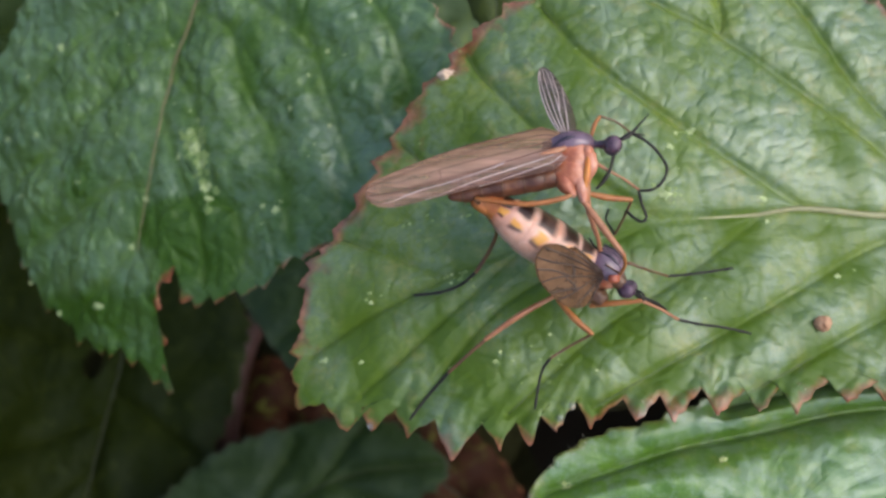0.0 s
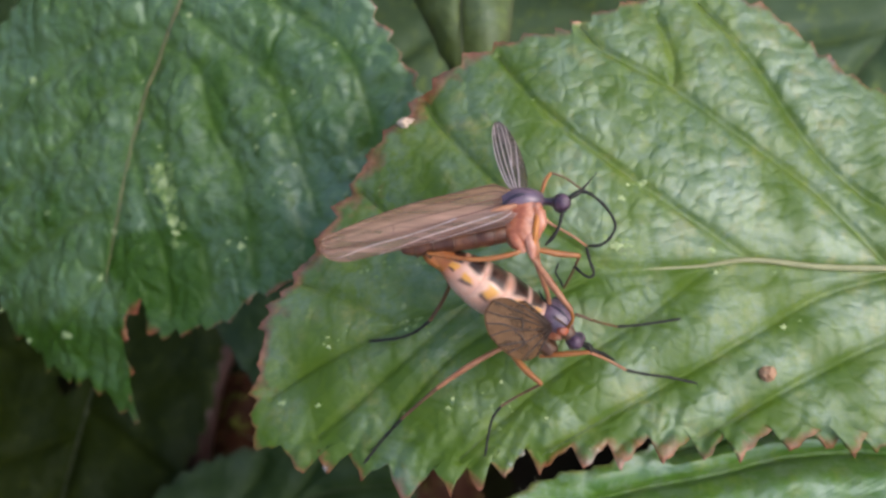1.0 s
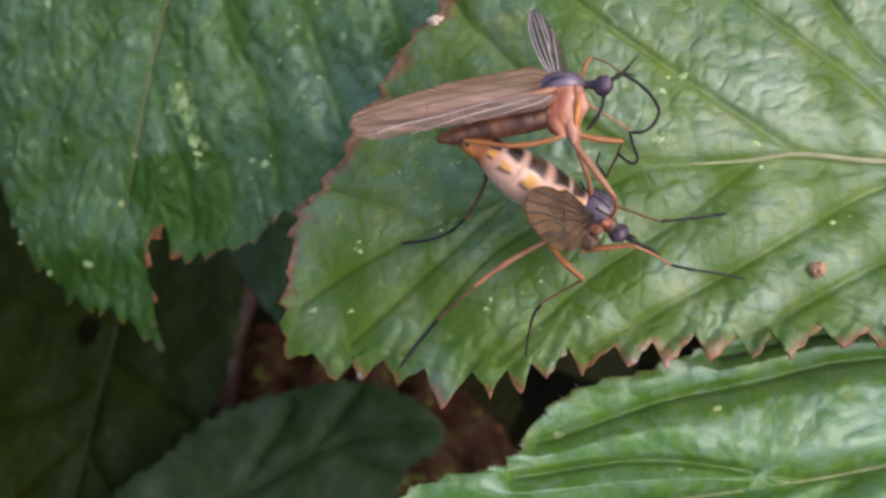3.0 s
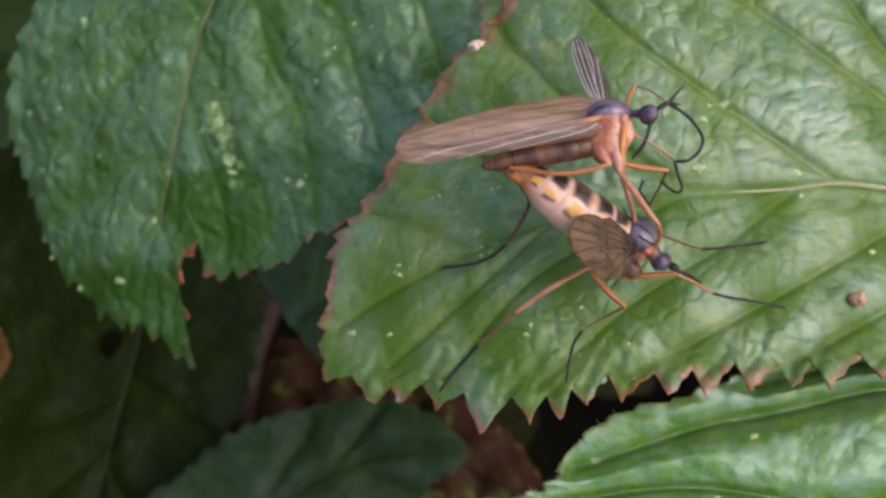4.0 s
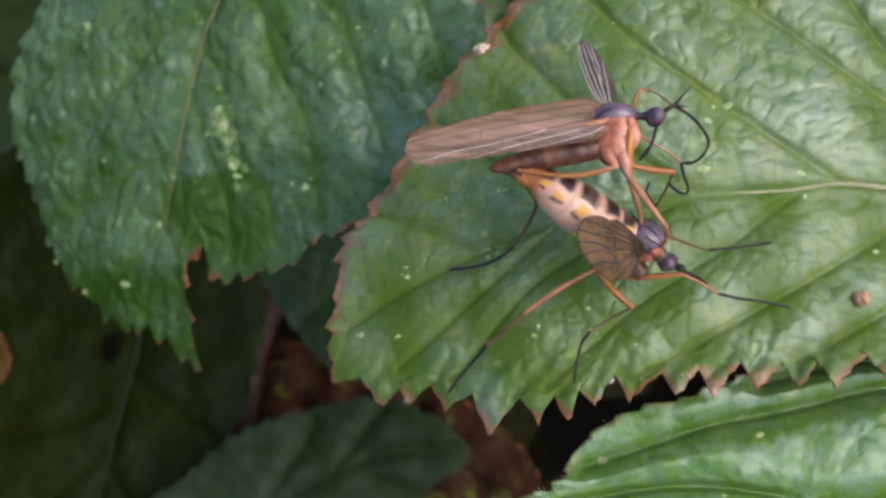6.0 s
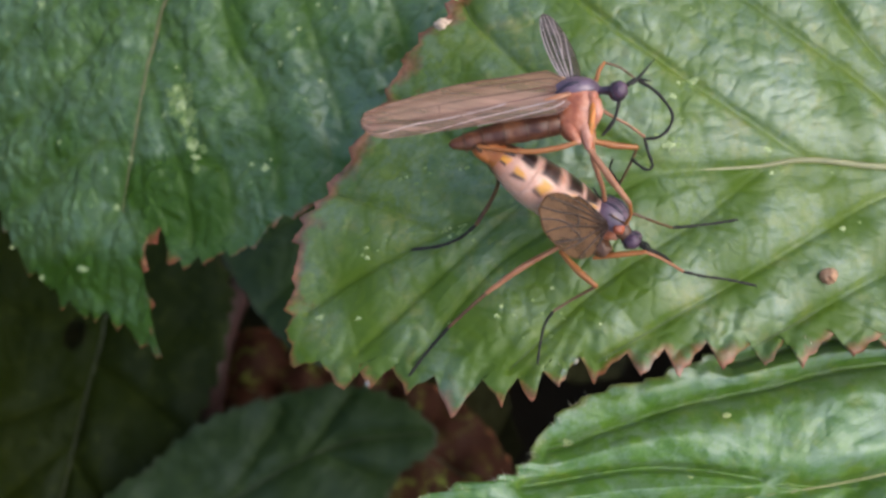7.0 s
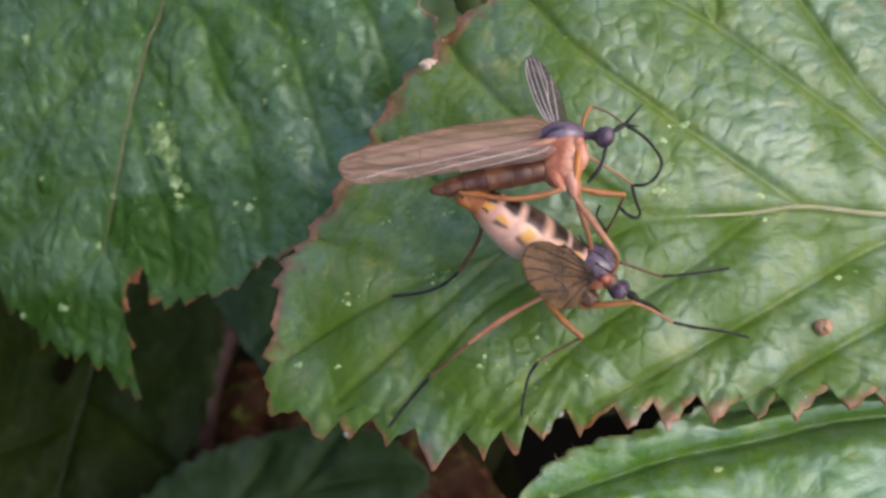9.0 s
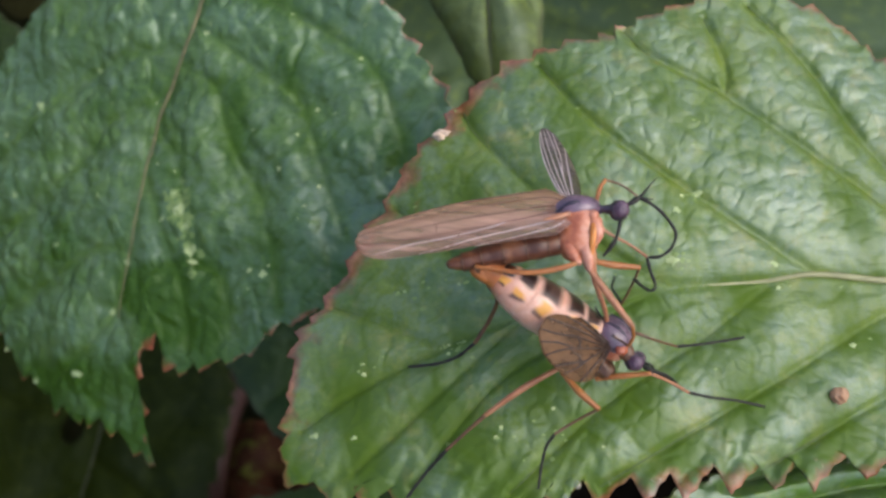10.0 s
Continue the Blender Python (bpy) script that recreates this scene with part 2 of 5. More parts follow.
def abdomen_material(name, a, b, hind, dark, amber):
    """Pale soft skin, warmer towards the hind end, with pigment patches."""
    m, nodes, links, bsdf = material(name)
    co = nodes.new("ShaderNodeTexCoord").outputs["Object"]
    n = noise_node(nodes, links, co, 900.0, 5.0, 0.65)
    r = ramp(nodes, [(0.35, a), (0.68, b)])
    links.new(n.outputs["Fac"], r.inputs["Fac"])
    colour = r.outputs["Color"]
    for key, tone, amount in (("hind", hind, 0.85), ("amber", amber, 0.9), ("dark", dark, 1.0)):
        at = nodes.new("ShaderNodeAttribute")
        at.attribute_name = key
        edge = math_node(nodes, links, "MULTIPLY", at.outputs["Fac"], math_node(nodes, links, "ADD", math_node(nodes, links, "MULTIPLY", n.outputs["Fac"], 0.8), 0.6), clamp=True)
        colour = mix_colour(nodes, links, math_node(nodes, links, "MULTIPLY", edge, amount), colour, tone)
    links.new(colour, bsdf.inputs["Base Color"])
    bsdf.inputs["Roughness"].default_value = 0.33
    bsdf.inputs["Subsurface Weight"].default_value = 0.2
    bsdf.inputs["Subsurface Radius"].default_value = (0.0006, 0.0003, 0.0002)
    bsdf.inputs["Subsurface Scale"].default_value = 0.4
    fine = noise_node(nodes, links, co, 4500.0, 4.0, 0.6)
    bp = nodes.new("ShaderNodeBump")
    bp.inputs["Strength"].default_value = 0.2
    bp.inputs["Distance"].default_value = 0.00004
    links.new(fine.outputs["Fac"], bp.inputs["Height"])
    links.new(bp.outputs["Normal"], bsdf.inputs["Normal"])
    return m


# ---- materials ----
LEAF_MAIN = leaf_material("bramble_leaf_green", (0.04, 0.092, 0.006), (0.092, 0.148, 0.012), (0.162, 0.216, 0.03), full=(0.062, 0.112, 0.008), spec=1.2, gloss=0.4, bump=0.42, creasing=0.2, net_size=0.0007, mottle=(0.25, 0.24, 0.055), mottle_amount=0.75, vein_tint=0.03, sky_sheen=(0.16, 0.215, 0.17, 0.35))
LEAF_LEFT = leaf_material("bramble_leaf_deep_green", (0.048, 0.104, 0.013), (0.092, 0.166, 0.028), (0.135, 0.222, 0.06), full=(0.032, 0.082, 0.002), sky_sheen=(0.14, 0.2, 0.13, 0.5), rim=(0.27, 0.065, 0.035), rim_pale=(0.42, 0.16, 0.09), rim_width=0.22, mottle_amount=0.3, gloss=0.4, net_size=0.0012, creasing=0.6, bump=0.6, spec=1.25, vein_tint=0.03)
LEAF_LOW = leaf_material("bramble_leaf_fresh_green", (0.045, 0.125, 0.01), (0.08, 0.175, 0.02), (0.13, 0.235, 0.035), sky_sheen=(0.17, 0.25, 0.16, 0.6), rim=(0.12, 0.13, 0.03), rim_pale=(0.2, 0.22, 0.06), gloss=0.36, spec=1.0)
# Shade of the hedge's depth is put into these darkened greens.
LEAF_SHADE_TONED = leaf_material("bramble_leaf_shade_in_colour", (0.0105, 0.0165, 0.001), (0.0155, 0.0235, 0.0015), (0.022, 0.03, 0.002), rim=(0.04, 0.04, 0.014), rim_pale=(0.05, 0.05, 0.02),
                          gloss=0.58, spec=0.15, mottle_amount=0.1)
# Second shaded copy of the leaf green, with a bluish cast.
LEAF_SHADE_BLUISH = leaf_material("bramble_leaf_bluish_shade_in_colour", (0.016, 0.033, 0.005), (0.024, 0.045, 0.008), (0.034, 0.057, 0.012), rim=(0.04, 0.045, 0.02), rim_pale=(0.05, 0.05, 0.025),
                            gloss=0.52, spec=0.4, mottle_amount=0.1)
LEAF_OLIVE = leaf_material("old_leaf_olive", (0.07, 0.1, 0.024), (0.1, 0.135, 0.034), (0.135, 0.165, 0.05), rim=(0.07, 0.08, 0.03), rim_pale=(0.1, 0.11, 0.04), gloss=0.5)
LEAF_MISTY = leaf_material("bramble_leaf_misty_green", (0.05, 0.088, 0.036), (0.075, 0.12, 0.052), (0.1, 0.15, 0.07), rim=(0.05, 0.07, 0.03), rim_pale=(0.07, 0.09, 0.04), gloss=0.5, spec=0.4)
LEAF_DEAD = leaf_material("dead_leaf_brown", (0.03, 0.011, 0.006), (0.047, 0.017, 0.009), (0.07, 0.026, 0.013), rim=(0.06, 0.02, 0.01), gloss=0.7, spec=0.15)
LEAF_ORANGE = leaf_material("dead_leaf_orange", (0.075, 0.04, 0.009), (0.115, 0.06, 0.014), (0.155, 0.085, 0.021), rim=(0.2, 0.08, 0.03), gloss=0.65, spec=0.25)
RIB = plain_material("leaf_rib_pale_green", (0.17, 0.17, 0.07), (0.27, 0.3, 0.13), 800.0, 0.5)
RIB_PINK = plain_material("leaf_rib_pinkish", (0.18, 0.18, 0.08), (0.27, 0.27, 0.14), 800.0, 0.5)
RIB_BROWN = plain_material("leaf_rib_brownish", (0.12, 0.105, 0.045), (0.19, 0.165, 0.08), 800.0, 0.5)
VEIN_GREEN = plain_material("leaf_vein_green", (0.04, 0.075, 0.012), (0.075, 0.11, 0.025), 800.0, 0.5)
# Rib copy darkened to go with the leaves that carry shade.
RIB_DIM = plain_material("leaf_rib_shade_dimmed", (0.02, 0.028, 0.009), (0.032, 0.042, 0.014), 800.0, 0.5)
PALE_FLECK = plain_material("pale_yellow_fleck", (0.24, 0.32, 0.12), (0.39, 0.45, 0.22), 1500.0, 0.55)
YELLOW_BLOTCH = plain_material("yellow_green_blotch", (0.14, 0.215, 0.055), (0.21, 0.28, 0.09), 1500.0, 0.55)
HAIR = plain_material("pale_leaf_hair", (0.4, 0.38, 0.28), (0.55, 0.5, 0.4), 1500.0, 0.5)
WHITE_FLECK = plain_material("dry_white_fleck", (0.5, 0.36, 0.26), (0.7, 0.55, 0.42), 1500.0, 0.6)
PELLET = plain_material("brown_crumb", (0.26, 0.12, 0.06), (0.5, 0.31, 0.19), 2500.0, 0.7, bump=0.6)
SOIL = plain_material("dark_soil", (0.02, 0.014, 0.009), (0.045, 0.032, 0.02), 60.0, 0.9, bump=0.5)
CANE = plain_material("bramble_cane_red", (0.045, 0.02, 0.017), (0.07, 0.033, 0.03), 300.0, 0.5)

CHITIN_DARK = plain_material("chitin_purple_black", (0.02, 0.014, 0.024), (0.06, 0.04, 0.065), 2500.0, 0.3, 0.6)
NOTUM = plain_material("thorax_back_slate_purple", (0.06, 0.034, 0.06), (0.21, 0.13, 0.18), 1500.0, 0.3, 0.8)
NOTUM_STRIPE = plain_material("thorax_stripe_dark", (0.02, 0.014, 0.03), (0.04, 0.03, 0.05), 1800.0, 0.35)
EYE = plain_material("compound_eye_maroon", (0.05, 0.025, 0.045), (0.12, 0.065, 0.1), 6000.0, 0.25, 0.6, bump=0.5)
PLEURA = plain_material("thorax_side_orange_pink", (0.24, 0.055, 0.028), (0.52, 0.25, 0.18), 1000.0, 0.36, 0.6, bump=0.35, sss=0.2, third=(0.42, 0.14, 0.07))
SHOULDER_RED = plain_material("shoulder_orange_red", (0.2, 0.04, 0.02), (0.45, 0.12, 0.05), 1300.0, 0.35, sss=0.15)
FRONT_ORANGE = plain_material("thorax_front_orange", (0.4, 0.12, 0.02), (0.55, 0.21, 0.04), 1300.0, 0.36, sss=0.2)
ORANGE = plain_material("leg_orange", (0.25, 0.078, 0.02), (0.39, 0.155, 0.045), 1800.0, 0.38, sss=0.1)
TAN = plain_material("leg_tan", (0.25, 0.09, 0.042), (0.4, 0.18, 0.095), 1800.0, 0.38, sss=0.1)
LEG_BROWN = plain_material("leg_dark_brown", (0.07, 0.03, 0.016), (0.14, 0.065, 0.03), 1800.0, 0.4)
LEG_BLACK = plain_material("leg_black", (0.012, 0.011, 0.01), (0.028, 0.025, 0.022), 1800.0, 0.5, 0.25)
BELLY = abdomen_material("abdomen_pale_pink", (0.52, 0.27, 0.19), (0.74, 0.5, 0.42), (0.36, 0.1, 0.03), (0.025, 0.009, 0.006), (0.58, 0.27, 0.03))
BELLY_BROWN = plain_material("abdomen_brown", (0.055, 0.018, 0.01), (0.2, 0.085, 0.04), 900.0, 0.35, third=(0.1, 0.035, 0.018))
BELLY_ORANGE = plain_material("abdomen_orange", (0.26, 0.072, 0.018), (0.4, 0.14, 0.04), 1300.0, 0.35, sss=0.15)
WING_SMOKE = wing_material("wing_smoky_pink_brown", (0.53, 0.32, 0.265), 0.48, streak=-0.2, base=(0.42, 0.24, 0.12))
WING_GREY = wing_material("wing_smoky_grey", (0.15, 0.115, 0.115), 0.45)
WING_BROWN = wing_material("wing_smoky_brown", (0.19, 0.1, 0.048), 0.28, rough=0.5, spec=0.25)
WING_VEIN = plain_material("wing_vein_brown", (0.06, 0.025, 0.015), (0.12, 0.05, 0.03), 2000.0, 0.4)
WING_VEIN_DARK = plain_material("wing_vein_black_brown", (0.02, 0.009, 0.006), (0.045, 0.02, 0.012), 2000.0, 0.4)
WING_VEIN_PALE = plain_material("wing_vein_pale", (0.4, 0.31, 0.31), (0.55, 0.45, 0.45), 2000.0, 0.35)

water, _n, _l, wb = material("water_drop")
wb.inputs["Base Color"].default_value = (1, 1, 1, 1)
# The small white share stands in for the drops' bright glints.
wb.inputs["Transmission Weight"].default_value = 0.9
wb.inputs["Roughness"].default_value = 0.02
wb.inputs["IOR"].default_value = 1.33
WATER = water


# ---- mesh tools ----
def thing(name, at, label, category, group=""):
    ob = new(name)
    ob.empty_display_size = 0.002
    ob.location = Vector(at) * MM
    return tagged(ob, label, category, group)


def mesh_part(name, verts, faces, mat, parent, at=(0, 0, 0), label="", attrs=None, smooth=True):
    """One mesh object under a thing or a part; verts in millimetres of the world, at: the parent's place."""
    me = bpy.data.meshes.new(name)
    v = (np.asarray(verts, float) - np.asarray(at, float)) * MM
    me.from_pydata(v.tolist(), [], [tuple(int(i) for i in f) for f in faces])
    if smooth:
        me.polygons.foreach_set("use_smooth", [True] * len(me.polygons))
    for key, values in (attrs or {}).items():
        a = me.attributes.new(key, "FLOAT", "POINT")
        a.data.foreach_set("value", np.asarray(values, np.float32))
    me.materials.append(mat)
    me.update()
    ob = new(name, me)
    if parent is not None:
        ob.parent = parent
    return tagged(ob, label)


def curve_through(points, n):
    """Catmull-Rom through the points, n samples."""
    p = np.asarray(points, float)
    p = np.vstack([2 * p[0] - p[1], p, 2 * p[-1] - p[-2]])
    out = []
    for u in np.linspace(0, len(p) - 3 - 1e-9, n):
        i = int(u)
        s = u - i
        a, b, c, d = p[i:i + 4]
        out.append(0.5 * (2 * b + (c - a) * s + (2 * a - 5 * b + 4 * c - d) * s * s + (3 * b - a - 3 * c + d) * s ** 3))
    return np.array(out)


def frames_along(path):
    """Tangent, side and up at each place of a path, with no twist."""
    t = np.gradient(path, axis=0)
    t /= np.linalg.norm(t, axis=1)[:, None] + 1e-12
    up = np.array([0.0, 0.0, 1.0]) if abs(t[0][2]) < 0.9 else np.array([0.0, 1.0, 0.0])
    sides, ups = [], []
    for k in t:
        up = up - k * (up @ k)
        up /= np.linalg.norm(up)
        sides.append(np.cross(k, up))
        ups.append(up)
    return t, np.array(sides), np.array(ups)


def tube(points, radii, n=24, seg=10, flat=1.0, bumps=0.0, bump_count=0):
    """Tapered rounded tube through the points; flat squeezes it along 'up'."""
    path = curve_through(points, n)
    rad = np.interp(np.linspace(0, 1, n), np.linspace(0, 1, len(radii)), radii)
    # rounded ends
    if bumps:
        rad = rad * (1 + bumps * np.abs(np.sin(np.linspace(0, math.pi * bump_count, n))) - bumps * 0.5)
    t, s, u = frames_along(path)
    ang = np.linspace(0, 2 * math.pi, seg, endpoint=False)
    verts = [path[0] - t[0] * rad[0] * 0.7]
    for k in range(n):
        for a in ang:
            verts.append(path[k] + rad[k] * (math.cos(a) * s[k] + flat * math.sin(a) * u[k]))
    verts.append(path[-1] + t[-1] * rad[-1] * 0.7)
    faces = [(0, 1 + (j + 1) % seg, 1 + j) for j in range(seg)]
    for k in range(n - 1):
        b = 1 + k * seg
        faces += [(b + j, b + (j + 1) % seg, b + seg + (j + 1) % seg, b + seg + j) for j in range(seg)]
    e = len(verts) - 1
    b = 1 + (n - 1) * seg
    faces += [(e, b + j, b + (j + 1) % seg) for j in range(seg)]
    return np.array(verts), faces


def ball(centre, axes, seg=20, rings=14, rough=0.0):
    """Ellipsoid; axes: three vectors."""
    c = np.asarray(centre, float)
    ax = np.asarray(axes, float)
    verts, faces = [], []
    for i in range(rings + 1):
        th = math.pi * i / rings
        for j in range(seg):
            ph = 2 * math.pi * j / seg
            d = np.array([math.sin(th) * math.cos(ph), math.sin(th) * math.sin(ph), math.cos(th)])
            k = 1.0
            if rough:
                k += rough * noise.noise(Vector(d * 2.3 + c))
            verts.append(c + k * (d @ ax))
    for i in range(rings):
        for j in range(seg):
            faces.append((i * seg + j, (i + 1) * seg + j, (i + 1) * seg + (j + 1) % seg, i * seg + (j + 1) % seg))
    return np.array(verts), faces


def unit(v):
    v = np.asarray(v, float)
    return v / np.linalg.norm(v)


# ---- leaves ----
def polyline_distance(x, y, lines):
    best = np.full(x.shape, 1e9)
    for ln in lines:
        q = curve_through(np.array(ln, float), 4 * len(ln))
        for a, b in zip(q[:-1], q[1:]):
            dx, dy = b - a
            s = np.clip(((x - a[0]) * dx + (y - a[1]) * dy) / (dx * dx + dy * dy + 1e-12), 0, 1)
            best = np.minimum(best, np.hypot(x - a[0] - s * dx, y - a[1] - s * dy))
    return best


def along_veins(x, y, lines):
    """How far along its nearest vein each place lies, and its distance from it."""
    best, run = np.full(x.shape, 1e9), np.zeros(x.shape)
    for k, ln in enumerate(lines):
        q = curve_through(np.array(ln, float), 4 * len(ln))
        gone = 3.7 * k
        for a, b in zip(q[:-1], q[1:]):
            dx, dy = b - a
            size = math.hypot(dx, dy) + 1e-9
            s = np.clip(((x - a[0]) * dx + (y - a[1]) * dy) / size ** 2, 0, 1)
            d = np.hypot(x - a[0] - s * dx, y - a[1] - s * dy)
            run = np.where(d < best, gone + s * size, run)
            best = np.minimum(best, d)
            gone += size
    return run, best


def waves(x, y, scale, seed):
    """Smooth uneven relief from a few crossed waves."""
    rng = random.Random(seed)
    z = np.zeros(np.shape(x))
    for k in range(7):
        a = rng.uniform(0, 2 * math.pi)
        w = 2 * math.pi / (scale * rng.uniform(0.6, 1.7))
        z += np.sin(w * (x * math.cos(a) + y * math.sin(a)) + rng.uniform(0, 6.28)) / 7
    return z


def pillows(x, y, cell, seed, width=0.24):
    """Quilted relief: 0 in the creases of an uneven net, 1 on the pads between them."""
    rng = np.random.RandomState(seed)
    x0, y0 = x.min() - cell, y.min() - cell
    nx, ny = int((x.max() - x0) / cell) + 3, int((y.max() - y0) / cell) + 3
    jx, jy = rng.uniform(0.05, 0.95, (nx, ny)), rng.uniform(0.05, 0.95, (nx, ny))
    # wobble the net
    u = (x - x0) / cell + 0.25 * waves(x, y, 2.2 * cell, seed + 1)
    v = (y - y0) / cell + 0.25 * waves(x, y, 2.2 * cell, seed + 2)
    i, j = np.floor(u).astype(int), np.floor(v).astype(int)
    d1, d2 = np.full(x.shape, 9.0), np.full(x.shape, 9.0)
    for a in (-1, 0, 1):
        for b in (-1, 0, 1):
            p, q = np.clip(i + a, 0, nx - 1), np.clip(j + b, 0, ny - 1)
            d = np.hypot(u - (i + a) - jx[p, q], v - (j + b) - jy[p, q])
            d2 = np.where(d < d1, d1, np.minimum(d2, d))
            d1 = np.minimum(d1, d)
    return 1 - np.exp(-((d2 - d1) / width) ** 2)


def leaf(name, outline, centre, plane, midrib, veins, mat, rib_mat, label, tooth=(1.3, 0.5), tooth_low=None, steps=(720, 56),
         groove=0.13, bulge=0.22, crumple=0.14, droop=0.22, seed=1, rib=0.11, vein_width=0.22, group="bramble leaves", shape=None, thick=0.1,
         lean=0.78, pads=(1.4, 0.15), fine=(0.6, 0.014), hole=None, petiole=0.0, ladder=(0.7, 0.0), rim_spread=None, deep=None, vein_shade=0.0, swell=0.7, tips=(), rib_end=(0.6, 0.3), rib_sink=0.0):
    """A bramble leaflet over its plan: toothed blade with sunken veins, midrib and side veins.
    plane: height, slope along x, slope along y. tooth: spacing, depth. tips: x and size of the teeth along the lower edge. Returns the thing and its surface."""
    rng = random.Random(seed)
    n, m = steps
    pts = np.array(outline, float)
    closed = curve_through(np.vstack([pts[-1:], pts, pts[:2]]), (len(pts) + 2) * 40)
    closed = closed[40:-40]
    seg = np.hypot(*np.diff(np.vstack([closed, closed[:1]]), axis=0).T)
    arc = np.concatenate([[0], np.cumsum(seg)])
    total = arc[-1]
    ring = np.vstack([closed, closed[:1]])
    # the samples follow the teeth, so that each tip is kept
    count = max(8, int(total / tooth[0]))
    per = max(4, n // count)
    cuts = [0.0]
    for _ in range(count):
        cuts.append(cuts[-1] + rng.uniform(0.55, 1.45))
    cuts = np.array(cuts) / cuts[-1] * total
    to_tip = np.array(midrib[-1], float) - np.array(midrib[0], float)
    teeth = []
    for k in range(count):
        a, b = (np.array([np.interp(c, arc, ring[:, 0]), np.interp(c, arc, ring[:, 1])]) for c in (cuts[k], cuts[k + 1]))
        teeth.append((cuts[k], cuts[k + 1], lean if (b - a) @ to_tip > 0 else 1 - lean, rng.uniform(0.4, 1.25)))
    if tips:
        low_edge = [i for i in range(len(closed)) if closed[i, 1] < centre[1] - 5]
        at_tip = [arc[min(low_edge, key=lambda i: abs(closed[i, 0] - q))] for q, _ in tips]
        begin = [at_tip[0] - 0.7] + [b - (0.5 if q < -4.5 else 0.36 if q < -1.5 else 0.24) * (b - a) for a, b, (q, _) in zip(at_tip, at_tip[1:], tips[1:])] + [at_tip[-1] + 1.3]
        own = [(a, b, (c - a) / (b - a), h) for a, b, c, (_, h) in zip(begin, begin[1:], at_tip, tips)]
        before = [q for q in teeth if q[1] < begin[0] - 0.4]
        after = [q for q in teeth if q[0] > begin[-1] + 0.4]
        teeth = before + [(before[-1][1], begin[0], 0.5, 0.5)] + own + [(begin[-1], after[0][0], 0.3, 0.7)] + after
    count = len(teeth)
    n = count * per
    where, depth, bend = [], [], []
    for first, last, lead, high in teeth:
        tilt = rng.uniform(-0.45, 0.3)
        for j in range(per):
            f = j / per
            where.append(first + f * (last - first))
            rise = (f / lead) if f < lead else (1 - f) / (1 - lead)
            # a small second tooth on the long flank
            g = f * 3.0 % 1.0
            depth.append(high * rise ** 1.2 + 0.16 * (1 - abs(2 * g - 1)) * (0.3 + rise))
            bend.append(tilt * rise)
    where, depth, bend = np.array(where), np.array(depth), np.array(bend)
    bx = np.interp(where, arc, ring[:, 0])
    by = np.interp(where, arc, ring[:, 1])
    tx, ty = np.roll(bx, -1) - np.roll(bx, 1), np.roll(by, -1) - np.roll(by, 1)
    ln = np.hypot(tx, ty) + 1e-9
    area = 0.5 * np.sum(bx * np.roll(by, -1) - by * np.roll(bx, -1))
    side = 1.0 if area > 0 else -1.0
    nx, ny = side * ty / ln, -side * tx / ln
    amp = np.full(n, tooth[1])
    if tooth_low is not None:
        amp = np.where(by < tooth_low[0], tooth_low[1], amp)
        amp = np.convolve(np.concatenate([amp[-4:], amp, amp[:4]]), np.ones(9) / 9, "valid")
    off = amp * (depth - 0.45)
    ox, oy = bx + nx * off, by + ny * off
    cx, cy = centre
    rad = np.linspace(0, 1, m + 1)[1:] ** 0.8
    k = np.clip((rad - 0.86) / 0.14, 0, 1) ** 1.5
    x = cx + rad[:, None] * (bx - cx)[None] + k[:, None] * (ox - bx)[None]
    y = cy + rad[:, None] * (by - cy)[None] + k[:, None] * (oy - by)[None]
    reach = np.hypot(bx - cx, by - cy)
    rim = (1 - rad)[:, None] * reach[None] + 0.22 * amp[None] * np.clip(0.9 - depth, 0, 1)[None]
    curl = (k[:, None] * (amp * bend)[None]).ravel()
    x = np.concatenate([[cx], x.ravel()])
    y = np.concatenate([[cy], y.ravel()])
    rim = np.concatenate([[reach.mean()], rim.ravel()])
    lines = [midrib] + veins
    dist = polyline_distance(x, y, lines)
    dmid = polyline_distance(x, y, [midrib])
    edge = np.exp(-rim / 1.2)
    if rim_spread is not None:
        rim = rim / rim_spread(x, y)

    def base(px, py):
        z = plane[0] + plane[1] * px + plane[2] * py + crumple * waves(px, py, 5.0, seed) + 0.15 * crumple * waves(px, py, 1.7, seed + 5)
        if shape is not None:
            z = z + shape(px, py)
        return z

    def relief(px, py, d, dm):
        return base(px, py) + bulge * (1 - np.exp(-(d / swell) ** 2)) - groove * np.exp(-(d / 0.16) ** 2) - 0.6 * groove * np.exp(-(dm / 0.6) ** 2)

    away = 1 - np.exp(-(dist / (0.2 if pads[1] < 0.3 else 0.95)) ** 2)
    uneven = 0.55 + 0.45 * waves(x, y, 6.0, seed + 31)
    soft_pads = pillows(x, y, pads[0], seed + 11, 0.45)
    run, reachv = along_veins(x, y, veins)
    step = (run + 0.45 * reachv + 0.3 * waves(x, y, 2.4, seed + 41) + 0.12 * waves(x, y, 0.9, seed + 42)) / ladder[0]
    gap = np.abs(step - np.round(step)) * ladder[0]
    shown = np.clip(0.75 + 1.3 * waves(x, y, 3.2, seed + 43), 0.1, 1)
    crease = np.exp(-(gap / 0.1) ** 2) * shown if ladder[1] else np.zeros(x.shape)
    rungs = (1 - np.exp(-(gap / 0.2) ** 2)) * shown
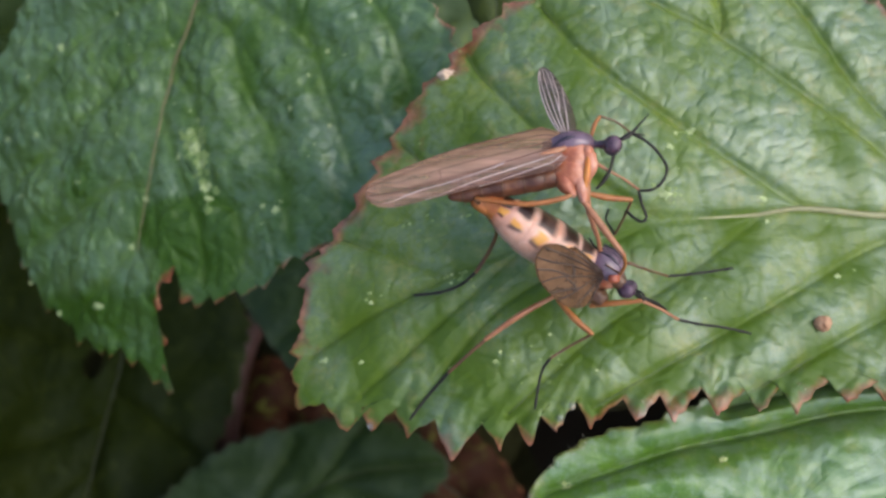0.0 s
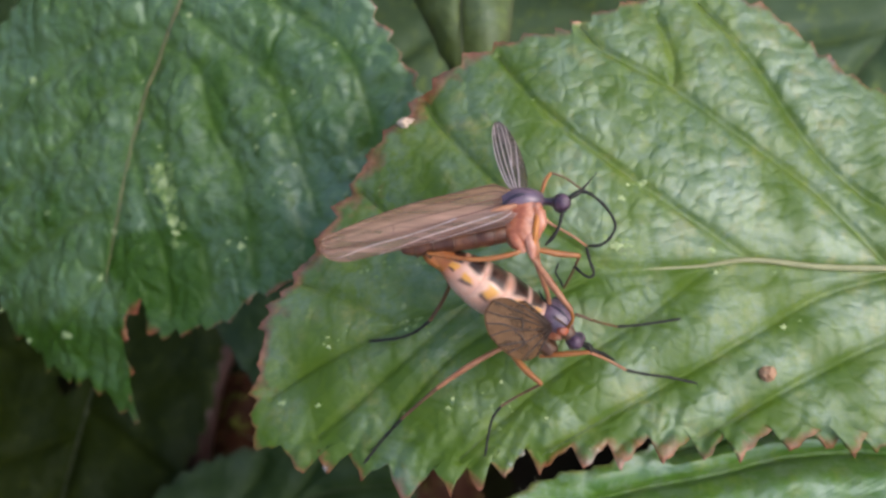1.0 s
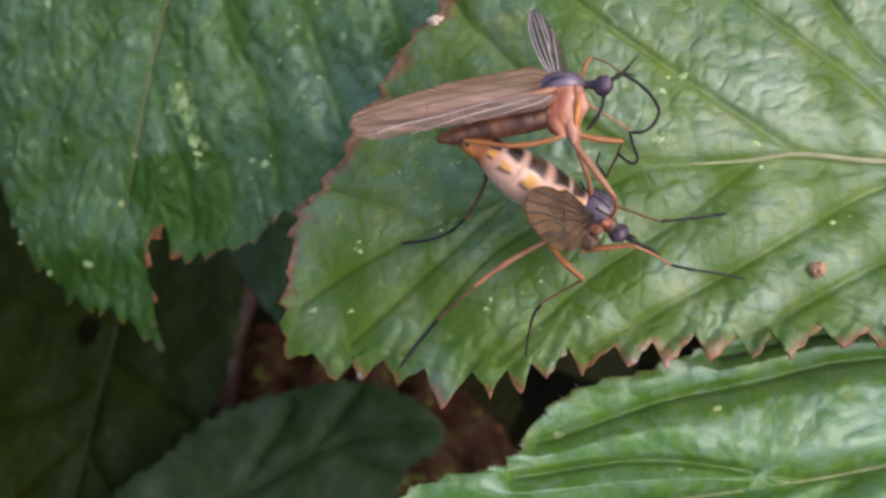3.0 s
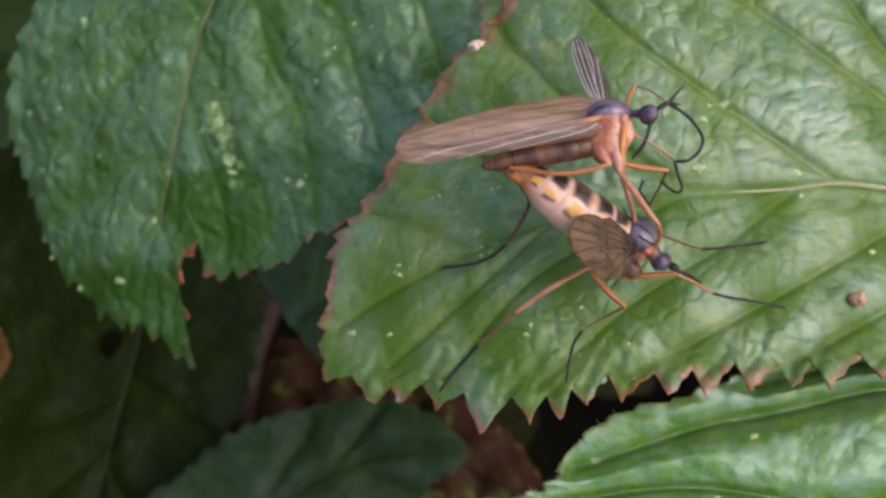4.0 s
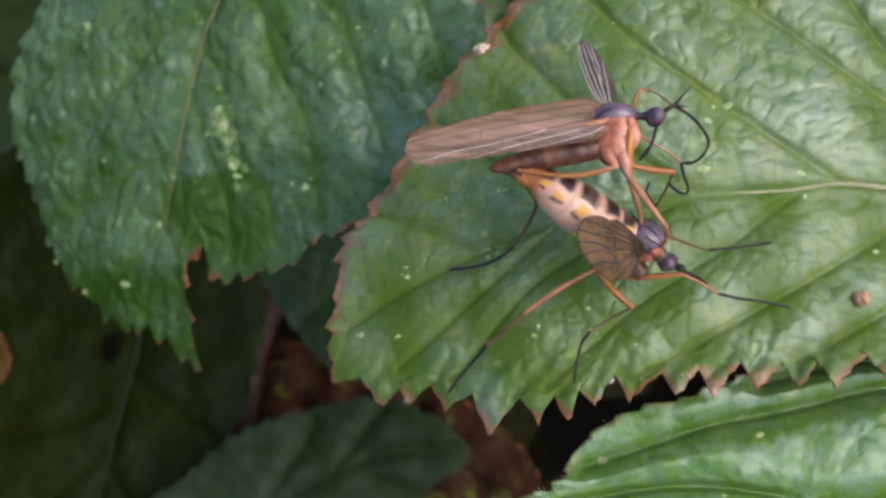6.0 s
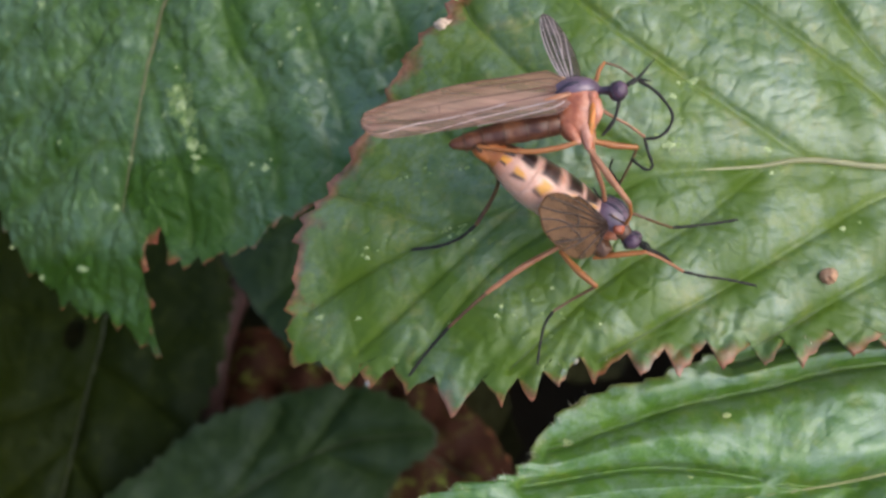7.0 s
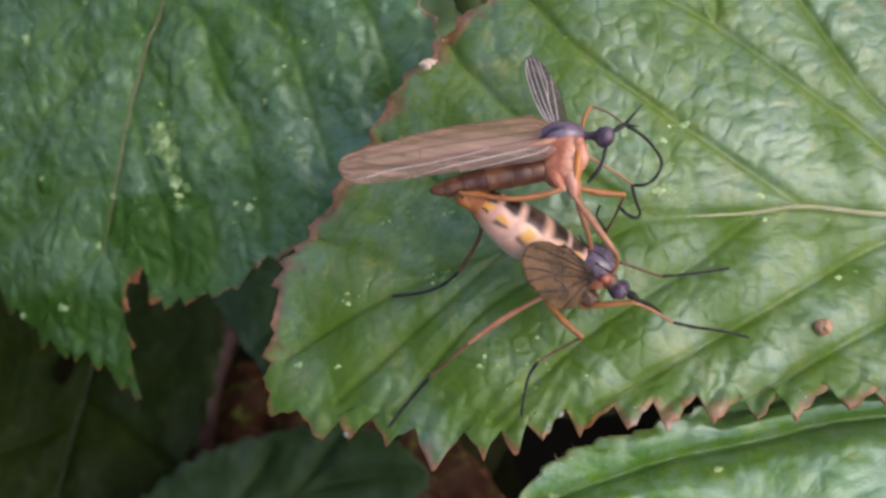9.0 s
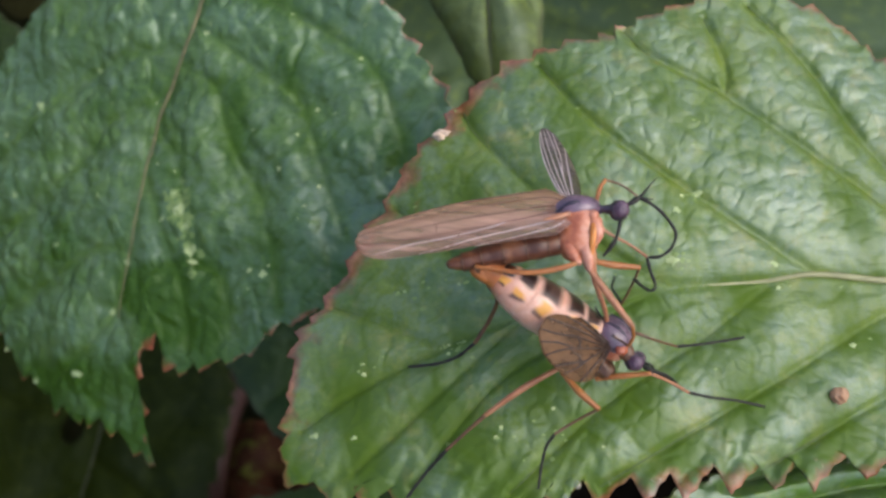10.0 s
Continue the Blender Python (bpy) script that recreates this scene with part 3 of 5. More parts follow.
    quilt = away * (ladder[1] * rungs + pads[1] * uneven * soft_pads + fine[1] * pillows(x, y, fine[0], seed + 17))
    z = relief(x, y, dist, dmid) + quilt - droop * edge
    z[1:] += curl

    def surface(px, py):
        px, py = np.atleast_1d(np.asarray(px, float)), np.atleast_1d(np.asarray(py, float))
        return relief(px, py, polyline_distance(px, py, lines), polyline_distance(px, py, [midrib]))

    def skin(px, py):
        """Height of the finished blade, from its nearest places."""
        px, py = np.atleast_1d(np.asarray(px, float)), np.atleast_1d(np.asarray(py, float))
        return np.array([z[np.argmin((x - a) ** 2 + (y - b) ** 2)] for a, b in zip(px, py)])

    top = np.column_stack([x, y, z])
    low = top - np.array([0, 0, thick])
    low[1 + (m - 1) * n:, 2] += thick * 0.4
    cnt = len(top)
    faces = []
    for j in range(n):
        jj = (j + 1) % n
        faces.append((0, 1 + j, 1 + jj) if side > 0 else (0, 1 + jj, 1 + j))
    grid = []
    for r in range(m - 1):
        b = 1 + r * n
        for j in range(n):
            jj = (j + 1) % n
            f = (b + j, b + n + j, b + n + jj, b + jj)
            grid.append(f if side > 0 else f[::-1])
    if hole is not None:
        out = np.hypot(x - hole[0], (y - hole[1]) * 0.75) < hole[2]
        grid = [f for f in grid if not out[list(f)].any()]
    faces += grid
    under = [tuple(i + cnt for i in f[::-1]) for f in faces]
    b = 1 + (m - 1) * n
    wall = []
    for j in range(n):
        jj = (j + 1) % n
        f = (b + j, b + n * 0 + cnt + j, cnt + b + jj, b + jj)
        wall.append(f if side > 0 else f[::-1])
    at = (midrib[0][0], midrib[0][1], float(base(np.array([midrib[0][0]]), np.array([midrib[0][1]]))[0]))
    root = thing(name, at, label, "leaf", group)
    vein = np.exp(-(dist / vein_width) ** 2)
    # deep also takes the shade along veins and creases into the colour
    mesh_part("blade", np.vstack([top, low]), faces + under + wall, mat, root, at,
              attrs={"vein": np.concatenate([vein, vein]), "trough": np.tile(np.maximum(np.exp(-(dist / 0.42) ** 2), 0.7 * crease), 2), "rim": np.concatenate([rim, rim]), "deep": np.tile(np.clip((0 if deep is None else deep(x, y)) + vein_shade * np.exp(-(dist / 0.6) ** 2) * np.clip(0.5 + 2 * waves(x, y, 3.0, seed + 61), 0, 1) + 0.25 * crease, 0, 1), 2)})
    q = curve_through(np.array(midrib, float), 40)
    zz = surface(q[:, 0], q[:, 1])
    mesh_part("midrib", *tube(np.column_stack([q, zz + 0.02 - rib_sink * np.clip((np.linspace(0, 1, 40) - 0.34) / 0.3, 0, 1)]), [rib, rib * 0.85, rib * rib_end[0], rib * rib_end[1]], 40, 8), rib_mat, root, at)
    if petiole:
        a, b = np.array(at), np.array([midrib[1][0], midrib[1][1], at[2]])
        w = unit(a - b)
        mesh_part("petiole", *tube([a - 0.3 * w, a + 0.35 * petiole * w + np.array([0, 0, -0.06 * petiole]), a + 0.8 * petiole * w + np.array([0, 0, -0.5 * petiole]),
                                    a + petiole * w + np.array([0, 0, -1.6 * petiole])], [rib * 2.2, rib * 4, rib * 5, rib * 6], 40, 10), rib_mat, root, at)
    for ln_ in veins:
        q = curve_through(np.array(ln_, float), 24)
        zz = surface(q[:, 0], q[:, 1])
        mesh_part("vein", *tube(np.column_stack([q, zz - 0.055]), [min(rib, 0.115) * 0.42, min(rib, 0.115) * 0.32, min(rib, 0.115) * 0.18], 24, 6), {RIB: VEIN_GREEN, RIB_PINK: VEIN_GREEN, RIB_BROWN: VEIN_GREEN}.get(rib_mat, rib_mat), root, at)
    return root, skin, at


def fleck(root, at, surface, x, y, size, mat, seed, name="spot", lift=0.012):
    """Thin uneven scab lying on a leaf."""
    rng = random.Random(seed)
    k = 11
    verts = [(x, y, 0)]
    for ring in (0.6, 1.0):
        for j in range(k):
            a = 2 * math.pi * j / k
            r = size * ring * rng.uniform(0.55, 1.25)
            verts.append((x + r * math.cos(a), y + 0.8 * r * math.sin(a), 0))
    v = np.array(verts, float)
    v[:, 2] = surface(v[:, 0], v[:, 1]) + lift
    v[0, 2] += lift
    v[1:1 + k, 2] += 0.6 * lift
    v[1 + k:, 2] -= 1.6 * lift
    faces = [(0, 1 + j, 1 + (j + 1) % k) for j in range(k)]
    faces += [(1 + j, 1 + k + j, 1 + k + (j + 1) % k, 1 + (j + 1) % k) for j in range(k)]
    mesh_part(name, v, faces, mat, root, at)


# the leaf that carries the flies
LOWER_VEINS = [[(15.1, 2.69), (11.15, 1.53), (8.25, -0.13), (5.99, -1.49), (2.17, -3.66), (-0.62, -5.28)],
               [(6.1, 2.26), (3.49, 0.18), (-0.52, -2.52), (-3.79, -5.45)],
               [(20.01, 2.78), (15.1, 0.45), (10.81, -1.62), (6.85, -3.78), (5.26, -4.65)],
               [(1.77, 1.88), (-1.51, 0.14), (-4.39, -1.66), (-7.44, -5.15)],
               [(-3.19, 0.87), (-6.31, -1.78), (-9.55, -4.46)]]
NOTCHES = ((-10.53, -4.98, 2.2), (-8.25, -5.13, 2.8), (-6.39, -5.8, 2.4), (-4.87, -5.71, 3.0), (-3.65, -6.0, 2.2), (-2.42, -5.59, 2.8), (-1.2, -5.01, 2.4), (0.61, -5.4, 2.8),
           (2.32, -5.02, 2.4), (3.9, -4.59, 2.6), (5.41, -5.01, 2.2), (6.6, -4.48, 2.8), (8.63, -4.64, 2.4))
MIDRIB_X = (-11.71, -8.59, -3.69, 1.77, 5.78, 7.93, 11.26, 16.3, 26.6)
MIDRIB_Y = (-2.72, -1.05, 0.79, 1.88, 2.34, 2.71, 2.58, 2.79, 2.99)
def sheenless_slopes(x, y):
    """Deeper green for slopes that catch no sheen, put into the colour: below the midrib and on the lower side of each
    vein of that half.
    """
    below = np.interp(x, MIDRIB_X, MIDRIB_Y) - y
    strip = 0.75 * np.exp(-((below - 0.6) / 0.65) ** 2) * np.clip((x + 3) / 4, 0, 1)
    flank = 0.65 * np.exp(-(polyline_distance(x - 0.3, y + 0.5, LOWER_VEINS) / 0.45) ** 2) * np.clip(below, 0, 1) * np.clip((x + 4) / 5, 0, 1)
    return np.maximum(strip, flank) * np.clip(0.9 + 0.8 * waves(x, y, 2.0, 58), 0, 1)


def main_shape(x, y):
    # a crease runs inwards from each notch of the saw teeth
    folds = np.zeros(np.shape(x))
    for nx, ny, reach in NOTCHES:
        along = (x - nx) * 0.6 + (y - ny) * 0.8
        across = (x - nx) * 0.8 - (y - ny) * 0.6 + 0.12 * np.sin(2.2 * along + nx)
        fade = np.clip(1 - along / reach, 0, 1) * np.clip(1 + along / 0.6, 0, 1)
        folds = folds + fade * (np.exp(-(across / 0.22) ** 2) - 0.55 * np.exp(-((across - 0.5) / 0.32) ** 2))
    arch = 0.6 - 1.3 * (np.sqrt(1 + ((x + 1) / 4.5) ** 2) - 1)
    below = np.maximum(0, np.interp(x, MIDRIB_X, MIDRIB_Y) - y)
    arch = arch - 0.4 * (1 - np.exp(-below / 0.8)) * np.clip((x + 6) / 5, 0, 1)
    return arch - 0.006 * np.maximum(0, y - 7) ** 2 - 0.13 * folds


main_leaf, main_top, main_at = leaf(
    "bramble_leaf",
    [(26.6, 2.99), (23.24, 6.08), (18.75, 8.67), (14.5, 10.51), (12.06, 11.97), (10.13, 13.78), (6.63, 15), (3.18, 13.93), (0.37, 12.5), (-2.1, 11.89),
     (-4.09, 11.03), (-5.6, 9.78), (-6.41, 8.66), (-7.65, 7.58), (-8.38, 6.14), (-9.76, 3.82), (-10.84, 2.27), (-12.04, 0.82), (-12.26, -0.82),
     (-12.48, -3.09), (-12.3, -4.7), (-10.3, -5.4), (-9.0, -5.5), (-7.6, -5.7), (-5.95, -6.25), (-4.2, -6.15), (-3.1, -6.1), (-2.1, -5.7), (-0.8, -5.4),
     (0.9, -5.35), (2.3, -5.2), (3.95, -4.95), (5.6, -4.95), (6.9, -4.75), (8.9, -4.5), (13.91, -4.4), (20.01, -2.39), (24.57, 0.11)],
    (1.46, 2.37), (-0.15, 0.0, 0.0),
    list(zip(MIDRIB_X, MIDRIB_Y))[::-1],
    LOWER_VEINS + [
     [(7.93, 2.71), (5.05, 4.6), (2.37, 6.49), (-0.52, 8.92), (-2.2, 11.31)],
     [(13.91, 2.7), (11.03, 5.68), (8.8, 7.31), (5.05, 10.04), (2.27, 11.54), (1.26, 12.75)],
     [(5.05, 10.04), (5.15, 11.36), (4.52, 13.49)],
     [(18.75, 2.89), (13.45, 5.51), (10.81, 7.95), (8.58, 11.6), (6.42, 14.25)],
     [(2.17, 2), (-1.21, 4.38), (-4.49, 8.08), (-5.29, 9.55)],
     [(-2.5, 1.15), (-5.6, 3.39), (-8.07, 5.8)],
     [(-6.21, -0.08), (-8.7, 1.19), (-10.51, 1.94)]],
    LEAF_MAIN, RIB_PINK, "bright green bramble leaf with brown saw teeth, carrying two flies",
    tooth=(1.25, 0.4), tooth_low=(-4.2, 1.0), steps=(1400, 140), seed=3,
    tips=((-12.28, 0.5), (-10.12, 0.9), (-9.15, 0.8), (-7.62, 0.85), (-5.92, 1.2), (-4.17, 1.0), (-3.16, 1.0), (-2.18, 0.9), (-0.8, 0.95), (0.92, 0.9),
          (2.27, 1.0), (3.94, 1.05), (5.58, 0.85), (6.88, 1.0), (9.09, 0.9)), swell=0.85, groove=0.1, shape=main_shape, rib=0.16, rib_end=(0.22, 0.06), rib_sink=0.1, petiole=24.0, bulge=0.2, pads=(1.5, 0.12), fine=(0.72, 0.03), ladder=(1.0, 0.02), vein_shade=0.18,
    # deep: the lower half's missing sheen is put into the colour
    deep=lambda x, y: sheenless_slopes(x, y) + 1.5 * (waves(x, y, 2.8, 57) - 0.08) + (0.4 + 0.35 * np.clip(-x / 5, 0, 1)) * np.clip((2 - y) / 4, 0, 1),
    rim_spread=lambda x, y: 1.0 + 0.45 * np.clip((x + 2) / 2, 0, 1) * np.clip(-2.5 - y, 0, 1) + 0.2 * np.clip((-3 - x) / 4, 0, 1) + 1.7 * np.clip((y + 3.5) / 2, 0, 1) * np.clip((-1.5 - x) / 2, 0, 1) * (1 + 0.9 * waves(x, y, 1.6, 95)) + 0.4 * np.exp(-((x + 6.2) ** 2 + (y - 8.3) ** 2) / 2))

for i, (x, y, s) in enumerate([(9.13, 0.03, 0.16), (3.59, 5.68, 0.2), (2.73, 4.92, 0.2), (-11.16, -3.06, 0.2), (-9.55, -3.24, 0.14),
                               (6.31, 2.99, 0.2), (2.47, 2.91, 0.24), (2.98, 5.54, 0.1)]):
    fleck(main_leaf, main_at, main_top, x, y, s, PALE_FLECK, 40 + i)

# pale yellowish scars on it, each a cluster of small scabs
rng = random.Random(21)
for cx, cy, sx, sy, n in ((-5.75, -0.1, 0.42, 0.16, 16), (-8.9, -0.75, 0.4, 0.25, 6), (2.6, 2.95, 0.25, 0.2, 8), (3.1, 5.6, 0.4, 0.2, 8), (6.6, 2.3, 0.3, 0.1, 6), (-6.6, 2.2, 0.8, 0.25, 9), (-2.6, -3.6, 1.4, 0.5, 14)):
    for i in range(n):
        fleck(main_leaf, main_at, main_top, rng.gauss(cx, sx), rng.gauss(cy, sy), rng.uniform(0.04, 0.13), rng.choice((PALE_FLECK,) + 4 * (YELLOW_BLOTCH,)), 500 + 20 * n + i, "blotch", 0.006)

# the deeper leaf beside it, with a torn tip
def left_shape(x, y):
    """Arched across, curling down towards its lower, outer border."""
    w = np.clip(((-25.0 - x) * 0.75 + (5.0 - y) * 0.65) / 6, 0, 1.6)
    return 0.6 - 0.008 * (x + 22) ** 2 - 1.5 * w ** 2


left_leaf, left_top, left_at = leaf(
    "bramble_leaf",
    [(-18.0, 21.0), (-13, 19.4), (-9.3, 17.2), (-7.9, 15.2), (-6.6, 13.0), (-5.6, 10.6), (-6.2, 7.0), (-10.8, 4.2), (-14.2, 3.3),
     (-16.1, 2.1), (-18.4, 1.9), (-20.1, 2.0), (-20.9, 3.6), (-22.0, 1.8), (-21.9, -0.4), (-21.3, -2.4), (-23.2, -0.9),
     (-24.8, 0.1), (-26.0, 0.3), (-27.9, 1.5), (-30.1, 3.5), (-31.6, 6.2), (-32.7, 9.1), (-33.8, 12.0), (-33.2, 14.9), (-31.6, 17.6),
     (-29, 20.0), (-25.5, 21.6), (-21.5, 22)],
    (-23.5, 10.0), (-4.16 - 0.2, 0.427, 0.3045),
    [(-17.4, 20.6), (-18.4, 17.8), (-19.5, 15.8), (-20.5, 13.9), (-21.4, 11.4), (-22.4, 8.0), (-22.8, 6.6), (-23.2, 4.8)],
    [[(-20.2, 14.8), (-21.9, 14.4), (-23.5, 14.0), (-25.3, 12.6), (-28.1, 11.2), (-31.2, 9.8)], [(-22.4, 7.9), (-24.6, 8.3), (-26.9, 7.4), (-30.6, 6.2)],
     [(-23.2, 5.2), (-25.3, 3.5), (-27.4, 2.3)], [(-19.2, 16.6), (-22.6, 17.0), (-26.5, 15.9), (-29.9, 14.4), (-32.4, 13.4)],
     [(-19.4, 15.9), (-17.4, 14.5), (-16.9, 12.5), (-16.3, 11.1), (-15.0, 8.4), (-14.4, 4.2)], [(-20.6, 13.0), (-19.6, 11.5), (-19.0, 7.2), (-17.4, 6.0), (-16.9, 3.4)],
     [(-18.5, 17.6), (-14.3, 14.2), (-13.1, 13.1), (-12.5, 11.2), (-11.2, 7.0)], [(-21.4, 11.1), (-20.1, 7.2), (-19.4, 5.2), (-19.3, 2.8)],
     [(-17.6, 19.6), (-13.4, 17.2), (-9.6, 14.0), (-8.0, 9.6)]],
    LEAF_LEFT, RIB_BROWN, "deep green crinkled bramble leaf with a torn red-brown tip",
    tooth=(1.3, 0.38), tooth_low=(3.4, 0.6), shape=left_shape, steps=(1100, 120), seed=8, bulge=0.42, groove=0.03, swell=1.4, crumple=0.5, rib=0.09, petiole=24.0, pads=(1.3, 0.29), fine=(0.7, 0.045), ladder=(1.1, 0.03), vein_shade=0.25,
    # deep: shade of the lower part and the valleys, put into the colour
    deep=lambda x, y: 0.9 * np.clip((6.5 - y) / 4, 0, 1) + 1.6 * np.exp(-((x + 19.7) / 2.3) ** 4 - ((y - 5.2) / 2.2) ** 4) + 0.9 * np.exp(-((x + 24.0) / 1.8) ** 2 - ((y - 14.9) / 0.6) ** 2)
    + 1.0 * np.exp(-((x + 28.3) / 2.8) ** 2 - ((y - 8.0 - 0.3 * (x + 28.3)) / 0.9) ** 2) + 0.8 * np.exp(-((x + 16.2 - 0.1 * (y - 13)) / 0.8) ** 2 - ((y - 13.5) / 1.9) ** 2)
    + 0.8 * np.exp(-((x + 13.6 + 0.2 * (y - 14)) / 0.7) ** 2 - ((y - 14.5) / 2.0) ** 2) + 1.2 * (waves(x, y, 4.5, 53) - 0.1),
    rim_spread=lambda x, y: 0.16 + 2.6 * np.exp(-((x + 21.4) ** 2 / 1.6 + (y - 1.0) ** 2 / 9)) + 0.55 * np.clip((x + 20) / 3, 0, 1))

for i, (x, y, s) in enumerate([(-27.8, 15.9, 0.32), (-19.8, 10.0, 0.26), (-19.5, 9.2, 0.42), (-19.2, 8.4, 0.34), (-19.0, 7.4, 0.4), (-18.9, 6.8, 0.24),
                               (-20.5, 9.0, 0.2), (-25.8, 2.4, 0.34), (-15.2, 5.7, 0.28), (-31.9, 12.1, 0.24), (-14.2, 10.1, 0.2), (-29.0, 2.7, 0.18),
                               (-23.5, 5.1, 0.24), (-15.9, 6.0, 0.16), (-17.8, 17.0, 0.18), (-12.3, 12.6, 0.14), (-22.6, 7.3, 0.24),
                               (-31.0, 8.9, 0.2), (-13.0, 8.4, 0.12), (-26.9, 8.8, 0.16)]):
    fleck(left_leaf, left_at, left_top, x, y, s, PALE_FLECK, 70 + i)

rng = random.Random(77)
for i in range(34):
    t = rng.random()
    fleck(left_leaf, left_at, left_top, -19.9 + 1.1 * t + rng.gauss(0, 0.3), 10.2 - 3.6 * t + rng.gauss(0, 0.3), rng.uniform(0.14, 0.38), YELLOW_BLOTCH, 200 + i, "blotch", 0.006)
for i in range(26):
    x, y = rng.uniform(-31, -9.5), rng.uniform(4.0, 18)
    fleck(left_leaf, left_at, left_top, x, y, rng.uniform(0.05, 0.13), PALE_FLECK, 300 + i)
for i in range(22):
    x, y = rng.uniform(-10.5, 10), rng.uniform(-4.2, 10.5)
    if x > -0.95 * y - 4:
        fleck(main_leaf, main_at, main_top, x, y, rng.uniform(0.04, 0.1), YELLOW_BLOTCH, 400 + i, "blotch", 0.006)

# the fresh leaf under the toothed edge
low_leaf, low_top, low_at = leaf(
    "bramble_leaf",
    [(24, -6), (22, -3.6), (17, -2.4), (10, -2.6), (5, -4.0), (2.0, -5.2), (-0.8, -6.0), (-2.5, -7.2), (-3.5, -8.8), (-5.2, -9.4), (-7.3, -9.9),
     (-8.0, -11.2), (-6.0, -13.5), (-1, -16), (6, -17.4), (14, -16.6), (20, -13), (23.5, -9)],
    (6, -9.5), (-4.6, -0.15, -0.12),
    [(24, -6), (16, -8.0), (8, -9.6), (0, -10.6), (-7.0, -10.8)],
    [[(19, -7.2), (14.5, -4.7), (10.1, -4.75), (6.4, -5.6), (3.0, -6.3), (0.8, -7.0), (-2.5, -8.1)], [(20, -5.4), (15, -3.6), (10, -3.5), (5, -4.6)], [(8, -9.6), (2, -8.8), (-3.5, -9.5)],
     [(10, -9.3), (5, -12.5), (1, -15.4)], [(3, -10.3), (0, -12.0), (-4, -14.2)], [(16, -8), (12, -12), (9, -16.6)]],
    LEAF_LOW, RIB, "fresh green bramble leaf below the toothed one", tooth=(1.3, 0.25), steps=(700, 48), seed=12, bulge=0.6, groove=0.4,
    crumple=0.25, rib=0.08, petiole=24.0, pads=(1.6, 0.16))
for i, (x, y, s) in enumerate([(-1.71, -7.82, 0.24), (4.63, -6.77, 0.24), (3.0, -9.2, 0.12)]):
    fleck(low_leaf, low_at, low_top, x, y, s, PALE_FLECK, 110 + i)

# fine pale hairs along leaf edges
def edge_hairs(root, at, surface, path, count, length, seed, mat):
    rng = random.Random(seed)
    q = curve_through(np.array(path, float), 200)
    t = np.gradient(q, axis=0)
    verts, faces = [], []
    for _ in range(count):
        i = rng.randrange(200)
        out = unit(np.array([t[i][1], -t[i][0], 0.0]))
        p = np.array([q[i][0], q[i][1], float(surface(q[i][0], q[i][1])[0])]) + out * rng.uniform(-0.3, 0.0)
        w = unit(out + np.array([rng.gauss(0, 0.5), rng.gauss(0, 0.5), rng.uniform(-0.1, 0.7)]))
        ln = length * rng.uniform(0.5, 1.2)
        v, f = tube([p, p + 0.5 * ln * w, p + ln * unit(w + np.array([0, 0, -0.3]))], [0.008, 0.006, 0.003], 5, 4)
        n = len(verts)
        verts += list(v)
        faces += [tuple(j + n for j in g) for g in f]
    ob = mesh_part("hairs", np.array(verts), faces, mat, root, at)
    tagged(ob, kind="stuff")


edge_hairs(low_leaf, low_at, low_top, [(-8.0, -11.2), (-7.3, -9.9), (-5.2, -9.4), (-3.5, -8.8), (-2.5, -7.2), (-0.8, -6.0)][::-1], 60, 0.25, 31, HAIR)
edge_hairs(main_leaf, main_at, main_top, [(-2.4, -5.5), (-1.2, -5.05), (0.8, -5.2), (2.3, -5.0), (3.9, -4.6), (6.6, -4.45), (8.6, -4.5)], 16, 0.22, 32, HAIR)

# leaves in the shade below; their materials carry that shade in the colour
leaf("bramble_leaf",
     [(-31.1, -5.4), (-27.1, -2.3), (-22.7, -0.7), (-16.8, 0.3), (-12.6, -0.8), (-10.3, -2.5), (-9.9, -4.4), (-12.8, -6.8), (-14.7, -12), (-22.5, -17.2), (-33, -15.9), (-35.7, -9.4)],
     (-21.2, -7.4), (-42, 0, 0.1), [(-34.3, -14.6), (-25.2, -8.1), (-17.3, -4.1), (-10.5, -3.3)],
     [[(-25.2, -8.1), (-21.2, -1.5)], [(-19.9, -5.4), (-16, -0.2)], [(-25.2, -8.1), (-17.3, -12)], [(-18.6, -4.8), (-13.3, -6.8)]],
     LEAF_SHADE_BLUISH, RIB_DIM, "bramble leaf low in the hedge, shade put into its dark green", tooth=(1.6, 0.35), steps=(360, 30), seed=21, bulge=0.4, groove=0.1, crumple=0.4)
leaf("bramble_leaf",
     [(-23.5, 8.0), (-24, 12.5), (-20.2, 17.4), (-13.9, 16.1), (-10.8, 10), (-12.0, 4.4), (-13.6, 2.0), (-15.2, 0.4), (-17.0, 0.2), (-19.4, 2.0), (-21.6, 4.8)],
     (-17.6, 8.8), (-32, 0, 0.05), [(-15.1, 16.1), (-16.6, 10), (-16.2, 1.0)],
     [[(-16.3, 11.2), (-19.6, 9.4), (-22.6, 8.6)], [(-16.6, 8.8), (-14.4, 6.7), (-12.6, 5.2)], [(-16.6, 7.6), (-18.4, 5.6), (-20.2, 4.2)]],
     LEAF_SHADE_BLUISH, RIB_DIM, "leaf hanging between two leaves, shade put into its bluish green", tooth=(1.6, 0.2), steps=(360, 30), seed=22, bulge=0.3, groove=0.05, crumple=0.3)
